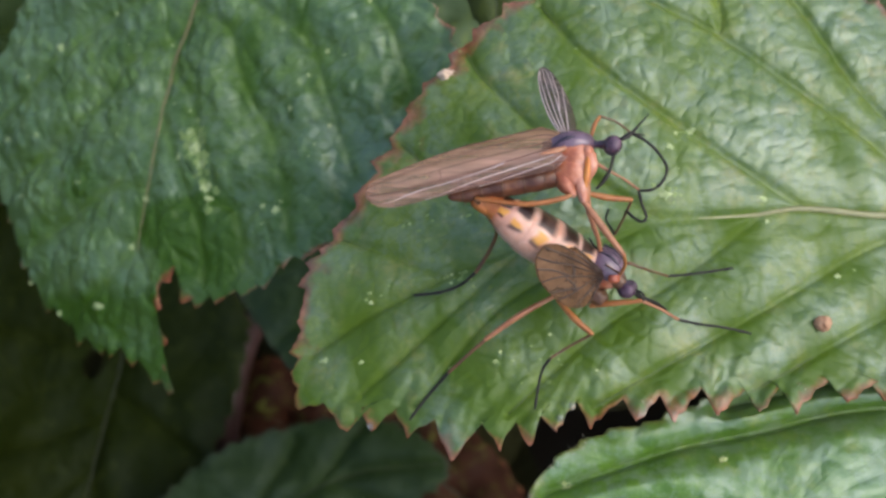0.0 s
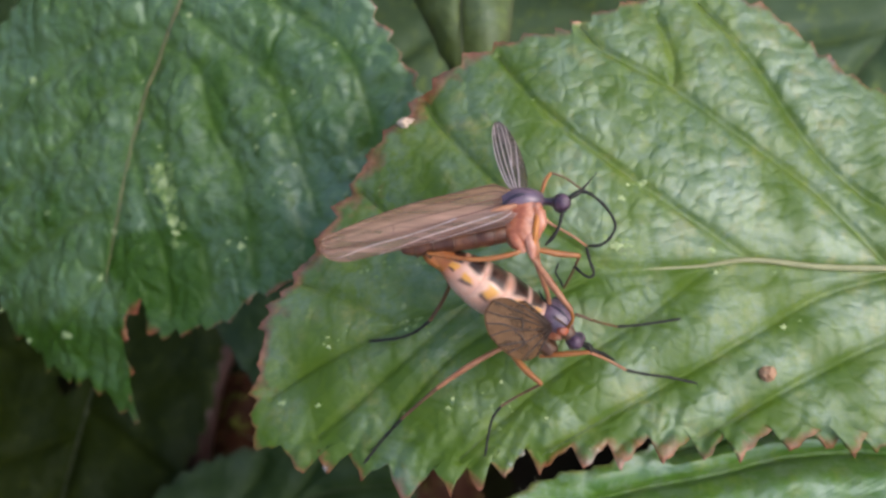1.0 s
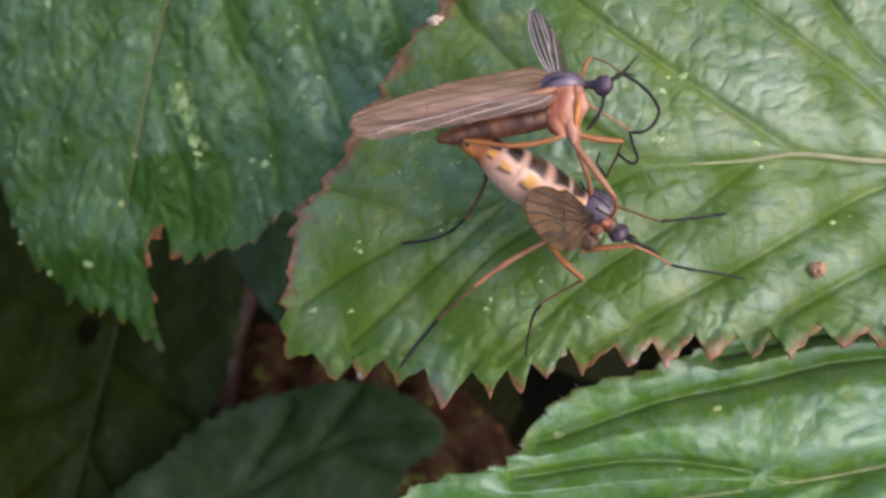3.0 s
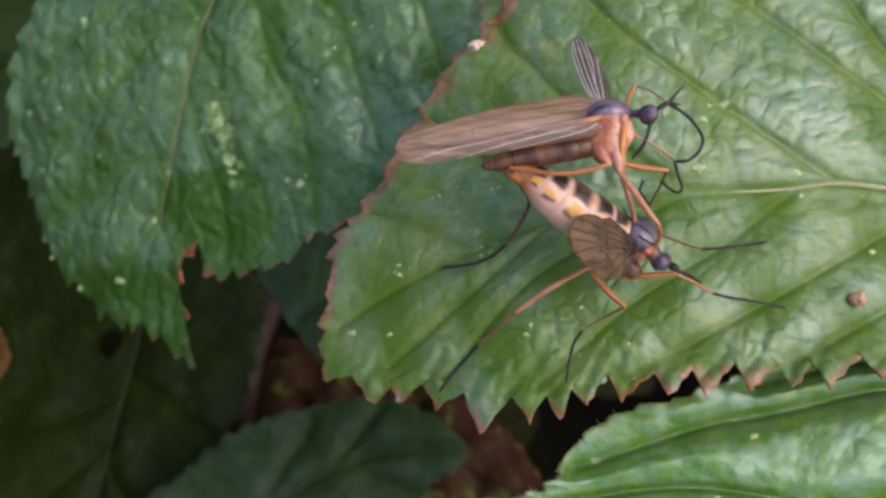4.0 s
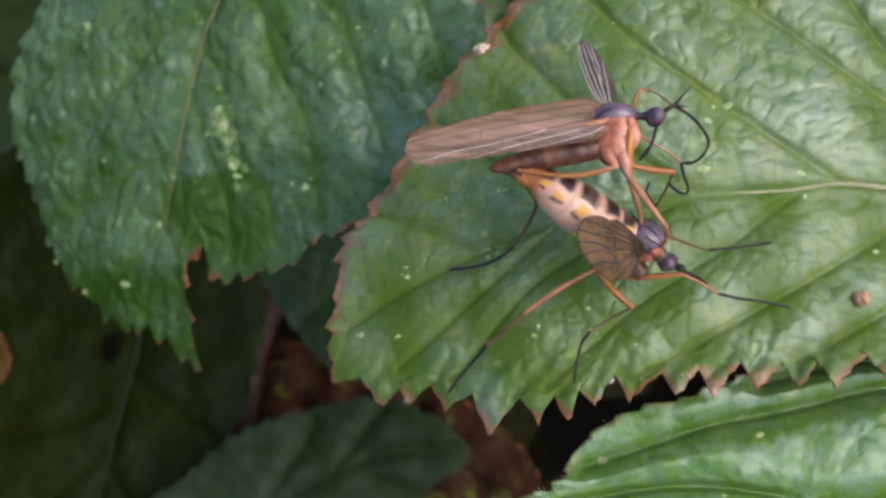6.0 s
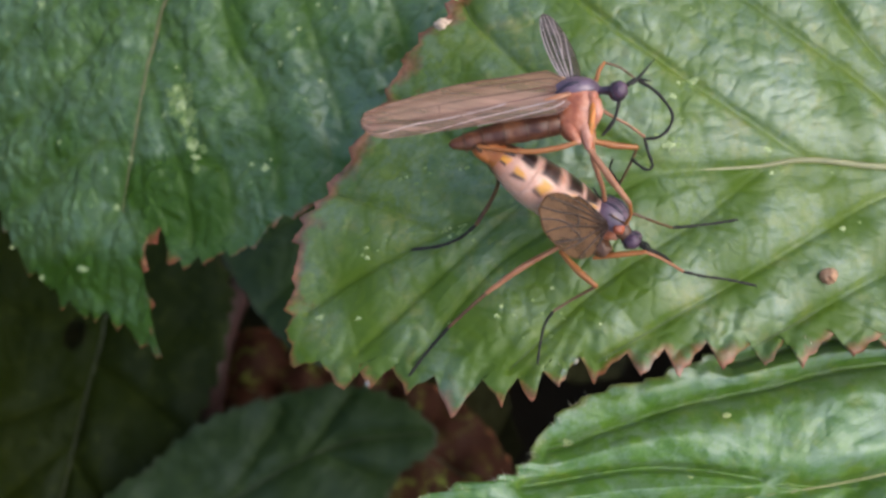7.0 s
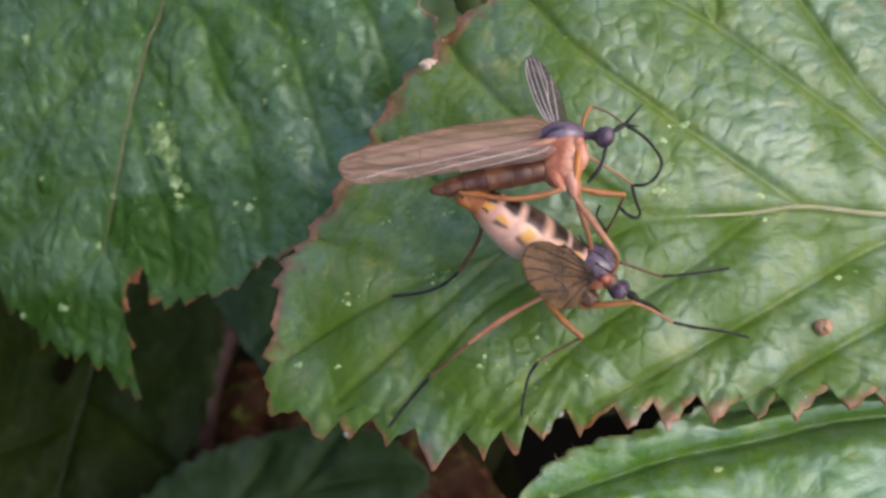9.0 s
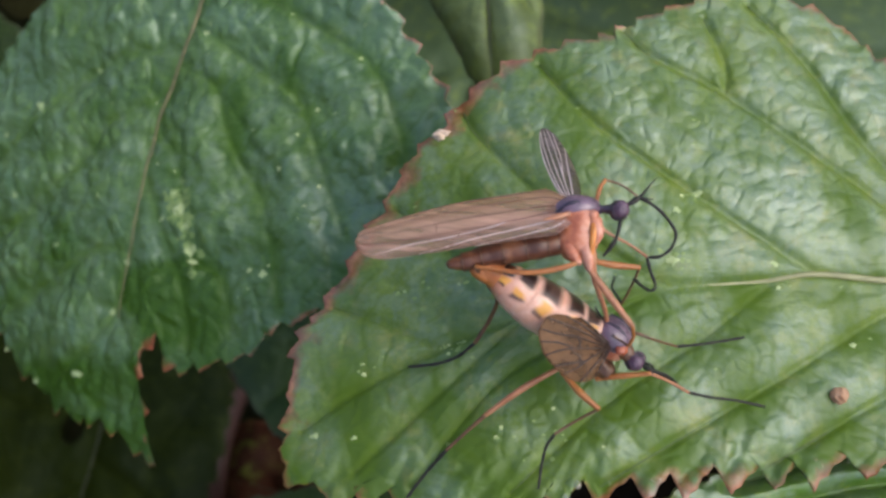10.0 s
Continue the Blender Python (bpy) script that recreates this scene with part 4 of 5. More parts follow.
# Its darkness comes from the shade put into the leaf colour.
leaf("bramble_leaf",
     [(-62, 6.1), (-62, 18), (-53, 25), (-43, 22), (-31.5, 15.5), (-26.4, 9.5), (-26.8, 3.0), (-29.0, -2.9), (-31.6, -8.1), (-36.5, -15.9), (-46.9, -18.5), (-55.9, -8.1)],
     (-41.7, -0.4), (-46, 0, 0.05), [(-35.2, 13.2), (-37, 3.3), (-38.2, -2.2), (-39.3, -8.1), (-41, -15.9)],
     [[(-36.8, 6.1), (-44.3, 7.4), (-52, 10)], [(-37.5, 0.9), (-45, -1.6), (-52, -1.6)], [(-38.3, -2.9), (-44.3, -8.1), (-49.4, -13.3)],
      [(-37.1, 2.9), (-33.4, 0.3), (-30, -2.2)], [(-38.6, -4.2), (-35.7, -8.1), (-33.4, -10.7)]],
     LEAF_SHADE_TONED, RIB_DIM, "broad leaf low in the hedge, deep shade put into its dark green", tooth=(1.8, 0.5), steps=(420, 60), seed=23, hole=(-38.6, 5.3, 0.85), bulge=0.4, groove=0.1, crumple=0.4)
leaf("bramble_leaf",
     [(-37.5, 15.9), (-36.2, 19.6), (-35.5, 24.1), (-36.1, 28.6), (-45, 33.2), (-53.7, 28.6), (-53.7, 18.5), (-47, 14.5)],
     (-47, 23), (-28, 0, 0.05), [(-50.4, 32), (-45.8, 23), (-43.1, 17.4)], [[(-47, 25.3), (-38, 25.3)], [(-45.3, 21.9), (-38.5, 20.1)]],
     LEAF_SHADE_BLUISH, RIB_DIM, "small leaf beyond the crinkled one, shade put into its dull green", tooth=(1.5, 0.4), steps=(260, 26), seed=24, bulge=0.6)
leaf("old_leaf",
     [(-8.2, 23.5), (-7.2, 20.4), (-6.2, 18.2), (-5.4, 16.4), (-4.2, 15.2), (-2.6, 15.6), (-1.9, 18), (-1.8, 22), (-3, 29), (-7, 30)],
     (-4.4, 21.5), (-9.5, 0.1, 0.0), [(-5, 30), (-4.6, 22), (-4.4, 15.6)], [[(-4.7, 24), (-2.4, 20)]],
     LEAF_OLIVE, RIB_DIM, "narrow olive green leaf standing behind the others", tooth=(1.8, 0.08), steps=(240, 24), seed=25, bulge=0.3, droop=1.5)
leaf("bramble_leaf",
     [(-26.8, 25.7), (-16.7, 16.9), (-6.6, 14.4), (3.4, 18.2), (11, 28.3), (8.5, 43.4), (-6.6, 50.9), (-21.7, 44.6)],
     (-6.6, 30.8), (-36, 0, -0.1), [(-4.1, 49.6), (-6.6, 33.3), (-9.2, 15.7)], [[(-6.6, 33.3), (-16.7, 25.7)], [(-6.6, 30.8), (2.2, 23.2)], [(-5.4, 38.3), (5.9, 33.3)]],
     LEAF_MISTY, RIB_DIM, "dull bluish green leaf behind the narrow olive one", tooth=(1.8, 0.3), steps=(300, 28), seed=26, bulge=0.7)
leaf("bramble_leaf",
     [(11.5, 34.8), (12.8, 24.4), (19.2, 16.6), (29.6, 14), (40.1, 19.2), (45.2, 32.2), (34.9, 45.2), (19.2, 45.2)],
     (27.1, 29.6), (-36, 0, 0), [(32.2, 43.9), (25.8, 29.6), (16.7, 19.9)], [[(25.8, 29.6), (15.4, 28.3)], [(24.4, 27), (32.2, 17.9)]],
     LEAF_MISTY, RIB_DIM, "dull green leaf beyond the bright toothed leaf", tooth=(1.8, 0.3), steps=(300, 28), seed=27, bulge=0.7)
leaf("dead_leaf",
     [(-33.9, 1.5), (-29.9, 6.3), (-23.1, 6.9), (-15, 4.2), (-6.9, -1.2), (-4.2, -7.9), (-10.9, -10.6), (-21.8, -6.6), (-29.9, -3.9)],
     (-19, -1.2), (-54, 0, 0), [(-4.9, -7.9), (-16.3, -1.2), (-31.2, 2.9)], [[(-16.3, -1.2), (-19, 5.6)], [(-20.4, 0.2), (-23.1, -5.2)]],
     LEAF_DEAD, RIB_DIM, "brown withered leaf in the depth of the hedge", tooth=(1.8, 0.3), steps=(260, 26), seed=28, crumple=1.2)
leaf("dead_leaf",
     [(-51.2, 6.1), (-48.7, 6.7), (-46.6, 5.8), (-45.9, 3.6), (-46.8, 1.8), (-50, 1.1), (-51.9, 3.2)],
     (-48.7, 3.7), (-43, 0.0, 0), [(-51.6, 4), (-48.7, 3.9), (-46.2, 4)], [[(-49.2, 3.9), (-47.9, 5.9)]],
     LEAF_ORANGE, RIB_DIM, "scrap of orange withered leaf", tooth=(1.2, 0.15), steps=(120, 16), seed=29, crumple=0.4)

# a cane in the depth
cane = thing("bramble_cane", (-29.3, -6.7, -66.5), "pinkish red bramble cane deep in the hedge", "stem")
mesh_part("stem", *tube([(-32.6, -12.0, -74.5), (-29.6, -2.1, -53.3), (-28.4, 1.8, -48.7), (-27.5, 7.2, -49.3), (-25.3, 15.8, -54.6)], [1.4, 1.3, 1.25, 1.2, 1.1], 40, 14), CANE, cane, (-29.3, -6.7, -66.5))


def thorn(at, way):
    a = np.array(at, float)
    w = unit(way)
    mesh_part("thorn", *tube([a, a + 0.8 * w, a + 1.5 * w + np.array([0, -0.3, 0])], [0.45, 0.2, 0.03], 12, 8), CANE, cane, (-29.3, -6.7, -66.5))


thorn((-27.6, 5.5, -48.3), (0.5, 0.1, 0.8))
thorn((-29.2, -0.6, -49.9), (-0.6, 0.0, 0.7))

# crumbs and drops on the toothed leaf
pz = float(main_top(8.29, -1.98)[0])
crumb = thing("crumb", (8.29, -1.98, pz), "round brown crumb lying on the leaf", "crumb")
mesh_part("crumb_body", *ball((8.29, -1.98, pz + 0.2), [(0.34, 0, 0), (0, 0.3, 0), (0, 0, 0.27)], 26, 18, 0.28), PELLET, crumb, (8.29, -1.98, pz))
bz = float(main_top(-6.16, 8.54)[0])
scab = thing("husk", (-6.16, 8.54, bz), "pale dry husk stuck to the leaf's brown edge", "husk")
mesh_part("husk_body", *ball((-6.16, 8.54, bz + 0.1), [(0.3, 0.08, 0), (-0.05, 0.2, 0), (0, 0, 0.2)], 20, 14, 0.9), WHITE_FLECK, scab, (-6.16, 8.54, bz))
for x, y, r in ((-1.42, -5.2, 0.15), (-1.86, -5.66, 0.12), (-9.2, -5.7, 0.13)):
    z = float(main_top(x, y)[0]) - 0.05
    d = thing("water_drop", (x, y, z), "clear water drop on the leaf's saw teeth", "drop", "water drops")
    mesh_part("drop_body", *ball((x, y, z + r * 0.5), [(r, 0, 0), (0, r * 1.1, 0), (0, 0, r * 0.8)], 18, 12), WATER, d, (x, y, z))


# ---- flies ----
def leg(fly, at, joints, radii, mats):
    """joints: lists of points for femur, tibia and tarsus; each a part of its own under the leg's femur."""
    root = None
    for piece, pts, rad, mat in zip(("femur", "tibia", "tarsus"), joints, radii, mats):
        rad *= 0.88
        pts = [np.array(p, float) for p in pts]
        if len(pts) == 2:
            mid = 0.5 * (pts[0] + pts[1])
            pts = [pts[0], mid, pts[1]]
        bumps, cnt = (0.3, 5) if piece == "tarsus" else (0.0, 0)
        shp = [rad * 0.75, rad * 1.1, rad * 0.75] if piece == "femur" else [rad, rad * 0.85, rad * 0.9]
        v, f = tube(pts, shp, 30, 10, 1.0, bumps, cnt)
        if root is None:
            root = mesh_part("leg", v, f, mat, fly, at)
        else:
            mesh_part(piece, v, f, mat, root, at)
    # claws at the end of the foot
    end = np.array(joints[-1][-1], float)
    back = unit(end - np.array(joints[-1][-2], float))
    side = unit(np.cross(back, (0, 0, 1)) + 1e-6)
    for s in (-1, 1):
        mesh_part("claw", *tube([end, end + 0.07 * back + 0.04 * s * side, end + 0.1 * back + 0.07 * s * side - np.array([0, 0, 0.03])],
                                [0.022, 0.016, 0.006], 8, 6), LEG_BLACK, root, at)
    return root


def bristles(parent, at, places, ways, length, mat):
    """Short stiff hairs, one mesh."""
    verts, faces = [], []
    for p, w in zip(places, ways):
        v, f = tube([p, np.array(p) + 0.5 * length * np.array(w), np.array(p) + length * np.array(w) + np.array([0, 0, -0.02])], [0.011, 0.008, 0.003], 5, 4)
        n = len(verts)
        verts += list(v)
        faces += [tuple(i + n for i in g) for g in f]
    ob = mesh_part("bristles", np.array(verts), faces, mat, parent, at)
    tagged(ob, kind="stuff")


def wing(fly, fly_at, base, tip, across, width, mat, vein_mat, label, camber=0.12, pleats=0.02, vein_r=0.018, keyed=False, slender=False, pale=()):
    """Fly wing: film with rounded tip, straight front edge and fanned veins. across: the way towards its front edge."""
    base, tip = np.array(base, float), np.array(tip, float)
    length = np.linalg.norm(tip - base)
    u = unit(tip - base)
    v = np.array(across, float)
    v = unit(v - u * (v @ u))
    w = np.cross(u, v)

    def front(s):
        if slender:
            return 0.56 * width * min(1.0, 0.6 + s / 0.2) * (1 - 0.62 * (max(0.0, s - 0.42) / 0.58) ** 1.5) * math.sqrt(max(0.0, 1 - (max(0.0, s - 0.95) / 0.05) ** 2))
        return 0.47 * width * math.sin(math.pi * (0.06 + 0.94 * s ** 0.85)) ** 0.42 if s < 0.999 else 0.0

    def back(s):
        if slender:
            return -0.4 * width * min(1.0, 0.5 + s / 0.15) * math.sqrt(max(0.0, 1 - (max(0.0, s - 0.84) / 0.16) ** 2))
        return -0.53 * width * math.sin(math.pi * (0.06 + 0.94 * s ** 0.85)) ** 0.42 if s < 0.999 else 0.0

    def place(s, c):
        e = front(s) * c if c > 0 else -back(s) * c
        lift = camber * length * 0.25 * math.sin(math.pi * s) * (1 - c * c) + pleats * math.sin(7.5 * c + 1.5 * s) * min(1.0, 3 * s)
        return base + u * (s * length) + v * e + w * lift

    ns, nc = 48, 20
    chord = [max(0.0, -1 + 2 * j / nc) * (1 - 0.6 * i / ns) for i in range(ns + 1) for j in range(nc + 1)] * 2
    top = [place(0.998 * i / ns, -1 + 2 * j / nc) for i in range(ns + 1) for j in range(nc + 1)]
    low = [p - w * 0.012 for p in top]
    cnt = len(top)
    faces = []
    for i in range(ns):
        for j in range(nc):
            a = i * (nc + 1) + j
            faces.append((a, a + nc + 1, a + nc + 2, a + 1))
    under = [tuple(q + cnt for q in f[::-1]) for f in faces]
    loop = [j for j in range(nc + 1)] + [i * (nc + 1) + nc for i in range(1, ns + 1)] + [ns * (nc + 1) + j for j in range(nc - 1, -1, -1)] + \
           [i * (nc + 1) for i in range(ns - 1, 0, -1)]
    wall = [(a, b, b + cnt, a + cnt) for a, b in zip(loop, loop[1:] + loop[:1])]
    if not keyed:
        ob = mesh_part("wing", np.array(top + low), faces + under + wall, mat, fly, fly_at, label, {"chord": chord})
        vat = fly_at
    else:
        ob = mesh_part("wing", np.array(top + low), faces + under + wall, mat, fly, base, label, {"chord": chord})
        ob.location = Vector(base - np.array(fly_at)) * MM
        vat = base
    lines = [[(0.02, 0.95), (0.3, 0.97), (0.7, 0.98), (0.93, 0.9)],
             [(0.02, 0.7), (0.3, 0.74), (0.6, 0.75), (0.9, 0.8)],
             [(0.02, 0.4), (0.3, 0.42), (0.6, 0.4), (0.96, 0.3)],
             [(0.02, 0.15), (0.35, 0.1), (0.65, 0.0), (0.97, -0.2)],
             [(0.3, 0.1), (0.55, -0.25), (0.75, -0.4), (0.92, -0.7)],
             [(0.03, -0.2), (0.25, -0.35), (0.5, -0.55), (0.72, -0.95)],
             [(0.03, -0.5), (0.2, -0.65), (0.35, -0.8), (0.46, -0.97)],
             [(0.62, 0.4), (0.62, 0.2), (0.63, 0.02)], [(0.52, -0.2), (0.54, -0.4), (0.56, -0.62)]]
    if not slender:
        lines = lines[:6]
    for k, ln in enumerate(lines):
        q = curve_through(np.array(ln, float), 18)
        pts = [place(s, c) + w * 0.004 for s, c in q]
        mesh_part("wing_vein", *tube(pts, [vein_r * 1.3, vein_r, vein_r * 0.7], 18, 6), WING_VEIN_PALE if k in pale else vein_mat, ob, vat)
    return ob


# Axes fitted to the camera's view: its up, and the way towards it.
VIEW_UP = np.array([0.0, 0.96, 0.27])
TO_CAMERA = np.array([-0.09, -0.27, 0.96])

# -- the upper fly, in side view, wings spread --
ua = np.array((-1.20, 3.03, 5.00))
upper_fly = thing("dance_fly", ua, "slender orange and purple fly with smoky wings, mounted on another", "fly", "mating flies")
thx = unit(np.array((-0.49, 3.14, 5.10)) - np.array((-2.17, 3.10, 4.90)))
thz = unit(VIEW_UP - thx * (VIEW_UP @ thx))
thy = np.cross(thz, thx)
thorax = mesh_part("thorax", *ball(np.array((-1.21, 2.73, 5.00)), [0.76 * thx, 0.6 * thy, 0.85 * thz], 32, 24, 0.08), PLEURA, upper_fly, ua, "orange-pink thorax side")
mesh_part("thorax_back", *ball(np.array((-1.35, 3.31, 5.00)), [0.95 * thx, 0.66 * thy, 0.5 * thz], 28, 20, 0.05), NOTUM, thorax, ua, "slate purple thorax back")
mesh_part("stripe", *tube([np.array((-1.95, 3.06, 5.45)), np.array((-1.36, 3.34, 5.58)), np.array((-0.73, 3.22, 5.45))], [0.06, 0.11, 0.06], 20, 8), NOTUM_STRIPE, thorax, ua)
mesh_part("hip", *ball(np.array((-1.25, 2.2, 5.00)), [0.68 * thx, 0.52 * thy, 0.74 * thz], 28, 20, 0.04), PLEURA, thorax, ua)
mesh_part("hip", *ball(np.array((-0.89, 1.62, 5.10)), [0.26 * thx, 0.26 * thy, 0.5 * thz], 20, 14, 0.1), TAN, thorax, ua)
mesh_part("shoulder", *ball(np.array((-0.70, 2.89, 5.45)), [0.2 * thx, 0.2 * thy, 0.22 * thz], 18, 12), PLEURA, thorax, ua)

for pts, r in (([(-1.62, 2.21, 5.10), (-1.44, 1.71, 5.20), (-1.2, 1.4, 5.10)], 0.2), ([(-1.07, 2.18, 5.15), (-0.94, 1.66, 5.2), (-0.87, 1.17, 5.10)], 0.2),
               ([(-0.70, 2.77, 5.30), (-0.60, 2.35, 5.30), (-0.69, 2.02, 5.20)], 0.2)):
    mesh_part("coxa", *tube(pts, [r * 1.5, r * 1.15, r * 0.6], 20, 14), PLEURA, thorax, ua, "pale pinkish leg base")
mesh_part("wing_root", *tube([(-1.48, 2.97, 5.62), (-1.92, 2.81, 5.75), (-2.35, 2.69, 5.85)], [0.09, 0.11, 0.03], 16, 10, 0.6), TAN, thorax, ua, "cream wing root")
mesh_part("thorax_front", *tube([(-0.72, 2.95, 5.42), (-0.72, 2.45, 5.5), (-0.78, 1.95, 5.42), (-0.84, 1.5, 5.28)], [0.06, 0.11, 0.11, 0.05], 24, 12), FRONT_ORANGE, thorax, ua, "bright orange front of the thorax")
mesh_part("neck", *tube([(-0.64, 3.27, 5.10), (-0.33, 3.22, 5.20), (-0.06, 3.17, 5.30)], [0.2, 0.13, 0.2], 16, 12), CHITIN_DARK, upper_fly, ua)
hu = np.array((0.15, 3.10, 5.35))
head_u = mesh_part("head", *ball(hu, [0.33 * thx, 0.33 * thy, 0.36 * thz], 26, 18), CHITIN_DARK, upper_fly, ua, "dark purple head")
for s in (-1, 1):
    mesh_part("eye", *ball(hu + 0.08 * thx + s * 0.16 * thy * -1 + 0.03 * thz, [0.28 * thx, 0.25 * thy, 0.31 * thz], 26, 18), EYE, head_u, ua, "large maroon compound eye")
mesh_part("proboscis", *tube([(0.19, 2.76, 5.30), (0.06, 2.28, 5.20), (-0.14, 1.95, 5.10), (-0.42, 1.66, 5.00)], [0.07, 0.05, 0.085, 0.05], 24, 10), LEG_BLACK, head_u, ua, "black piercing proboscis")
for pts in ([(0.48, 3.30, 5.40), (0.72, 3.42, 5.40), (0.90, 3.58, 5.40), (1.45, 4.18, 5.50)], [(0.49, 3.34, 5.30), (0.78, 3.56, 5.20), (1.01, 3.55, 5.20), (1.32, 3.50, 5.20)]):
    mesh_part("antenna", *tube(pts, [0.08, 0.085, 0.06, 0.012], 24, 8), LEG_BLACK, head_u, ua)

abd = [(-1.70, 2.20, 4.90), (-2.49, 2.10, 4.90), (-3.39, 1.96, 4.90), (-4.28, 1.80, 4.90), (-5.04, 1.63, 4.90), (-5.56, 1.56, 4.90)]
abdomen_u = mesh_part("abdomen", *tube(abd, [0.36, 0.43, 0.42, 0.38, 0.3, 0.14], 60, 20, 1.0, 0.06, 7), BELLY_BROWN, upper_fly, ua, "brown ringed abdomen")
for k in range(5):
    a = curve_through(abd, 60)
    i = 8 + k * 10
    t = unit(a[i + 1] - a[i])
    rr = [0.41, 0.445, 0.44, 0.41, 0.35][k]
    n1 = unit(VIEW_UP - t * (VIEW_UP @ t))
    n2 = np.cross(t, n1)
    ring = [a[i] + rr * (math.cos(x) * n2 + math.sin(x) * n1) for x in np.linspace(0, 2 * math.pi, 25)]
    mesh_part("segment_ring", *tube(ring, [0.022, 0.022], 48, 6), LEG_BROWN, abdomen_u, ua)
mesh_part("abdomen_tip", *tube([(-4.79, 1.70, 4.80), (-4.57, 1.42, 4.75), (-4.27, 1.25, 4.60), (-3.84, 1.05, 4.40)], [0.2, 0.3, 0.32, 0.28], 30, 16), BELLY_ORANGE, upper_fly, ua, "orange hooked abdomen tip")

# pale: veins 4 to 6 carry highlights of the folds in their colour
near_wing = wing(upper_fly, ua, (-1.48, 3.02, 5.50), (-8.45, 1.49, 6.00), VIEW_UP * 1.0 - TO_CAMERA * 0.45, 1.85, WING_SMOKE, WING_VEIN, "smoky pink-brown wing laid back", vein_r=0.025, pleats=0.07, keyed=True, slender=True, pale=(4, 5, 6))
wing(upper_fly, ua, (-1.38, 3.72, 5.00), (-2.17, 7.15, 3.20), np.array([-0.9, 0.1, 0.25]), 1.1, WING_GREY, WING_VEIN_PALE, "grey raised wing with pale veins", vein_r=0.022)

leg(upper_fly, ua, [[(-0.58, 3.51, 4.80), (-0.40, 4.15, 4.70), (-0.18, 4.52, 4.60)], [(-0.18, 4.52, 4.60), (0.38, 4.37, 4.40), (0.94, 3.99, 4.20)],
    [(0.94, 3.99, 4.20), (1.39, 3.79, 4.00), (1.82, 3.40, 3.90), (2.16, 2.78, 3.80), (1.97, 2.25, 3.80), (1.60, 1.97, 3.80), (1.20, 1.94, 3.80)]],
    (0.085, 0.05, 0.07), (ORANGE, LEG_BROWN, LEG_BLACK))
leg(upper_fly, ua, [[(-0.59, 2.73, 5.30), (-0.36, 2.49, 5.20), (-0.01, 2.28, 5.10)], [(-0.01, 2.28, 5.10), (0.50, 2.04, 4.90), (1.05, 1.71, 4.60)],
    [(1.05, 1.67, 4.60), (1.15, 1.20, 4.50), (1.30, 0.80, 4.30), (1.14, 0.62, 4.30), (0.87, 0.79, 4.25), (0.65, 1.04, 4.20)]],
    (0.07, 0.055, 0.065), (TAN, TAN, LEG_BLACK))
leg(upper_fly, ua, [[(-0.81, 1.58, 4.80), (-0.04, 1.45, 4.60), (0.81, 1.41, 4.40)], [(0.81, 1.41, 4.40), (0.55, 0.94, 3.80), (0.25, 0.53, 3.10)],
    [(0.25, 0.53, 3.10), (0.11, 0.86, 3.00), (-0.04, 1.16, 3.00), (0.04, 1.40, 3.20)]],
    (0.13, 0.06, 0.05), (ORANGE, LEG_BROWN, LEG_BLACK))
leg(upper_fly, ua, [[(-0.98, 1.31, 5.10), (-0.27, 0.32, 4.80), (0.46, -0.58, 4.30)], [(0.46, -0.58, 4.30), (0.52, -0.81, 3.80), (0.38, -1.00, 3.30)],
    [(0.38, -1.00, 3.30), (0.16, -0.78, 3.10), (-0.07, -0.61, 3.10)]],
    (0.14, 0.08, 0.05), (TAN, ORANGE, LEG_BROWN))
leg(upper_fly, ua, [[(-0.73, 1.54, 4.70), (-0.70, 1.08, 4.40), (-0.54, 0.61, 4.00)], [(-0.54, 0.61, 4.00), (-0.38, 0.27, 3.60), (-0.29, -0.05, 3.10)],
    [(-0.29, -0.05, 3.10), (-0.49, 0.12, 3.10), (-0.64, 0.38, 3.10)]],
    (0.12, 0.11, 0.05), (TAN, TAN, LEG_BLACK))
leg(upper_fly, ua, [[(-1.15, 1.62, 5.15), (-1.53, 1.30, 5.20), (-2.90, 1.08, 5.25), (-4.63, 1.35, 5.20)], [(-4.63, 1.35, 5.20), (-4.22, 1.01, 4.00), (-4.01, 0.80, 3.00), (-4.34, 0.39, 1.90), (-4.90, -0.22, 1.10)],
    [(-4.90, -0.22, 1.10), (-5.53, -0.54, 0.50), (-6.33, -0.71, 0.08), (-7.41, -0.74, -0.25)]],
    (0.105, 0.1, 0.075), (ORANGE, LEG_BROWN, LEG_BLACK))
rng = random.Random(5)
bristles(thorax, ua, [np.array((-1.35, 3.31, 5.00)) + 0.45 * thz + thx * rng.uniform(-0.6, 0.6) + thy * rng.uniform(-0.35, 0.3) - 0.06 * thz for _ in range(26)],
         [unit(0.8 * thz - 0.6 * thx + thy * rng.uniform(-0.4, 0.4)) for _ in range(26)], 0.2, LEG_BLACK)

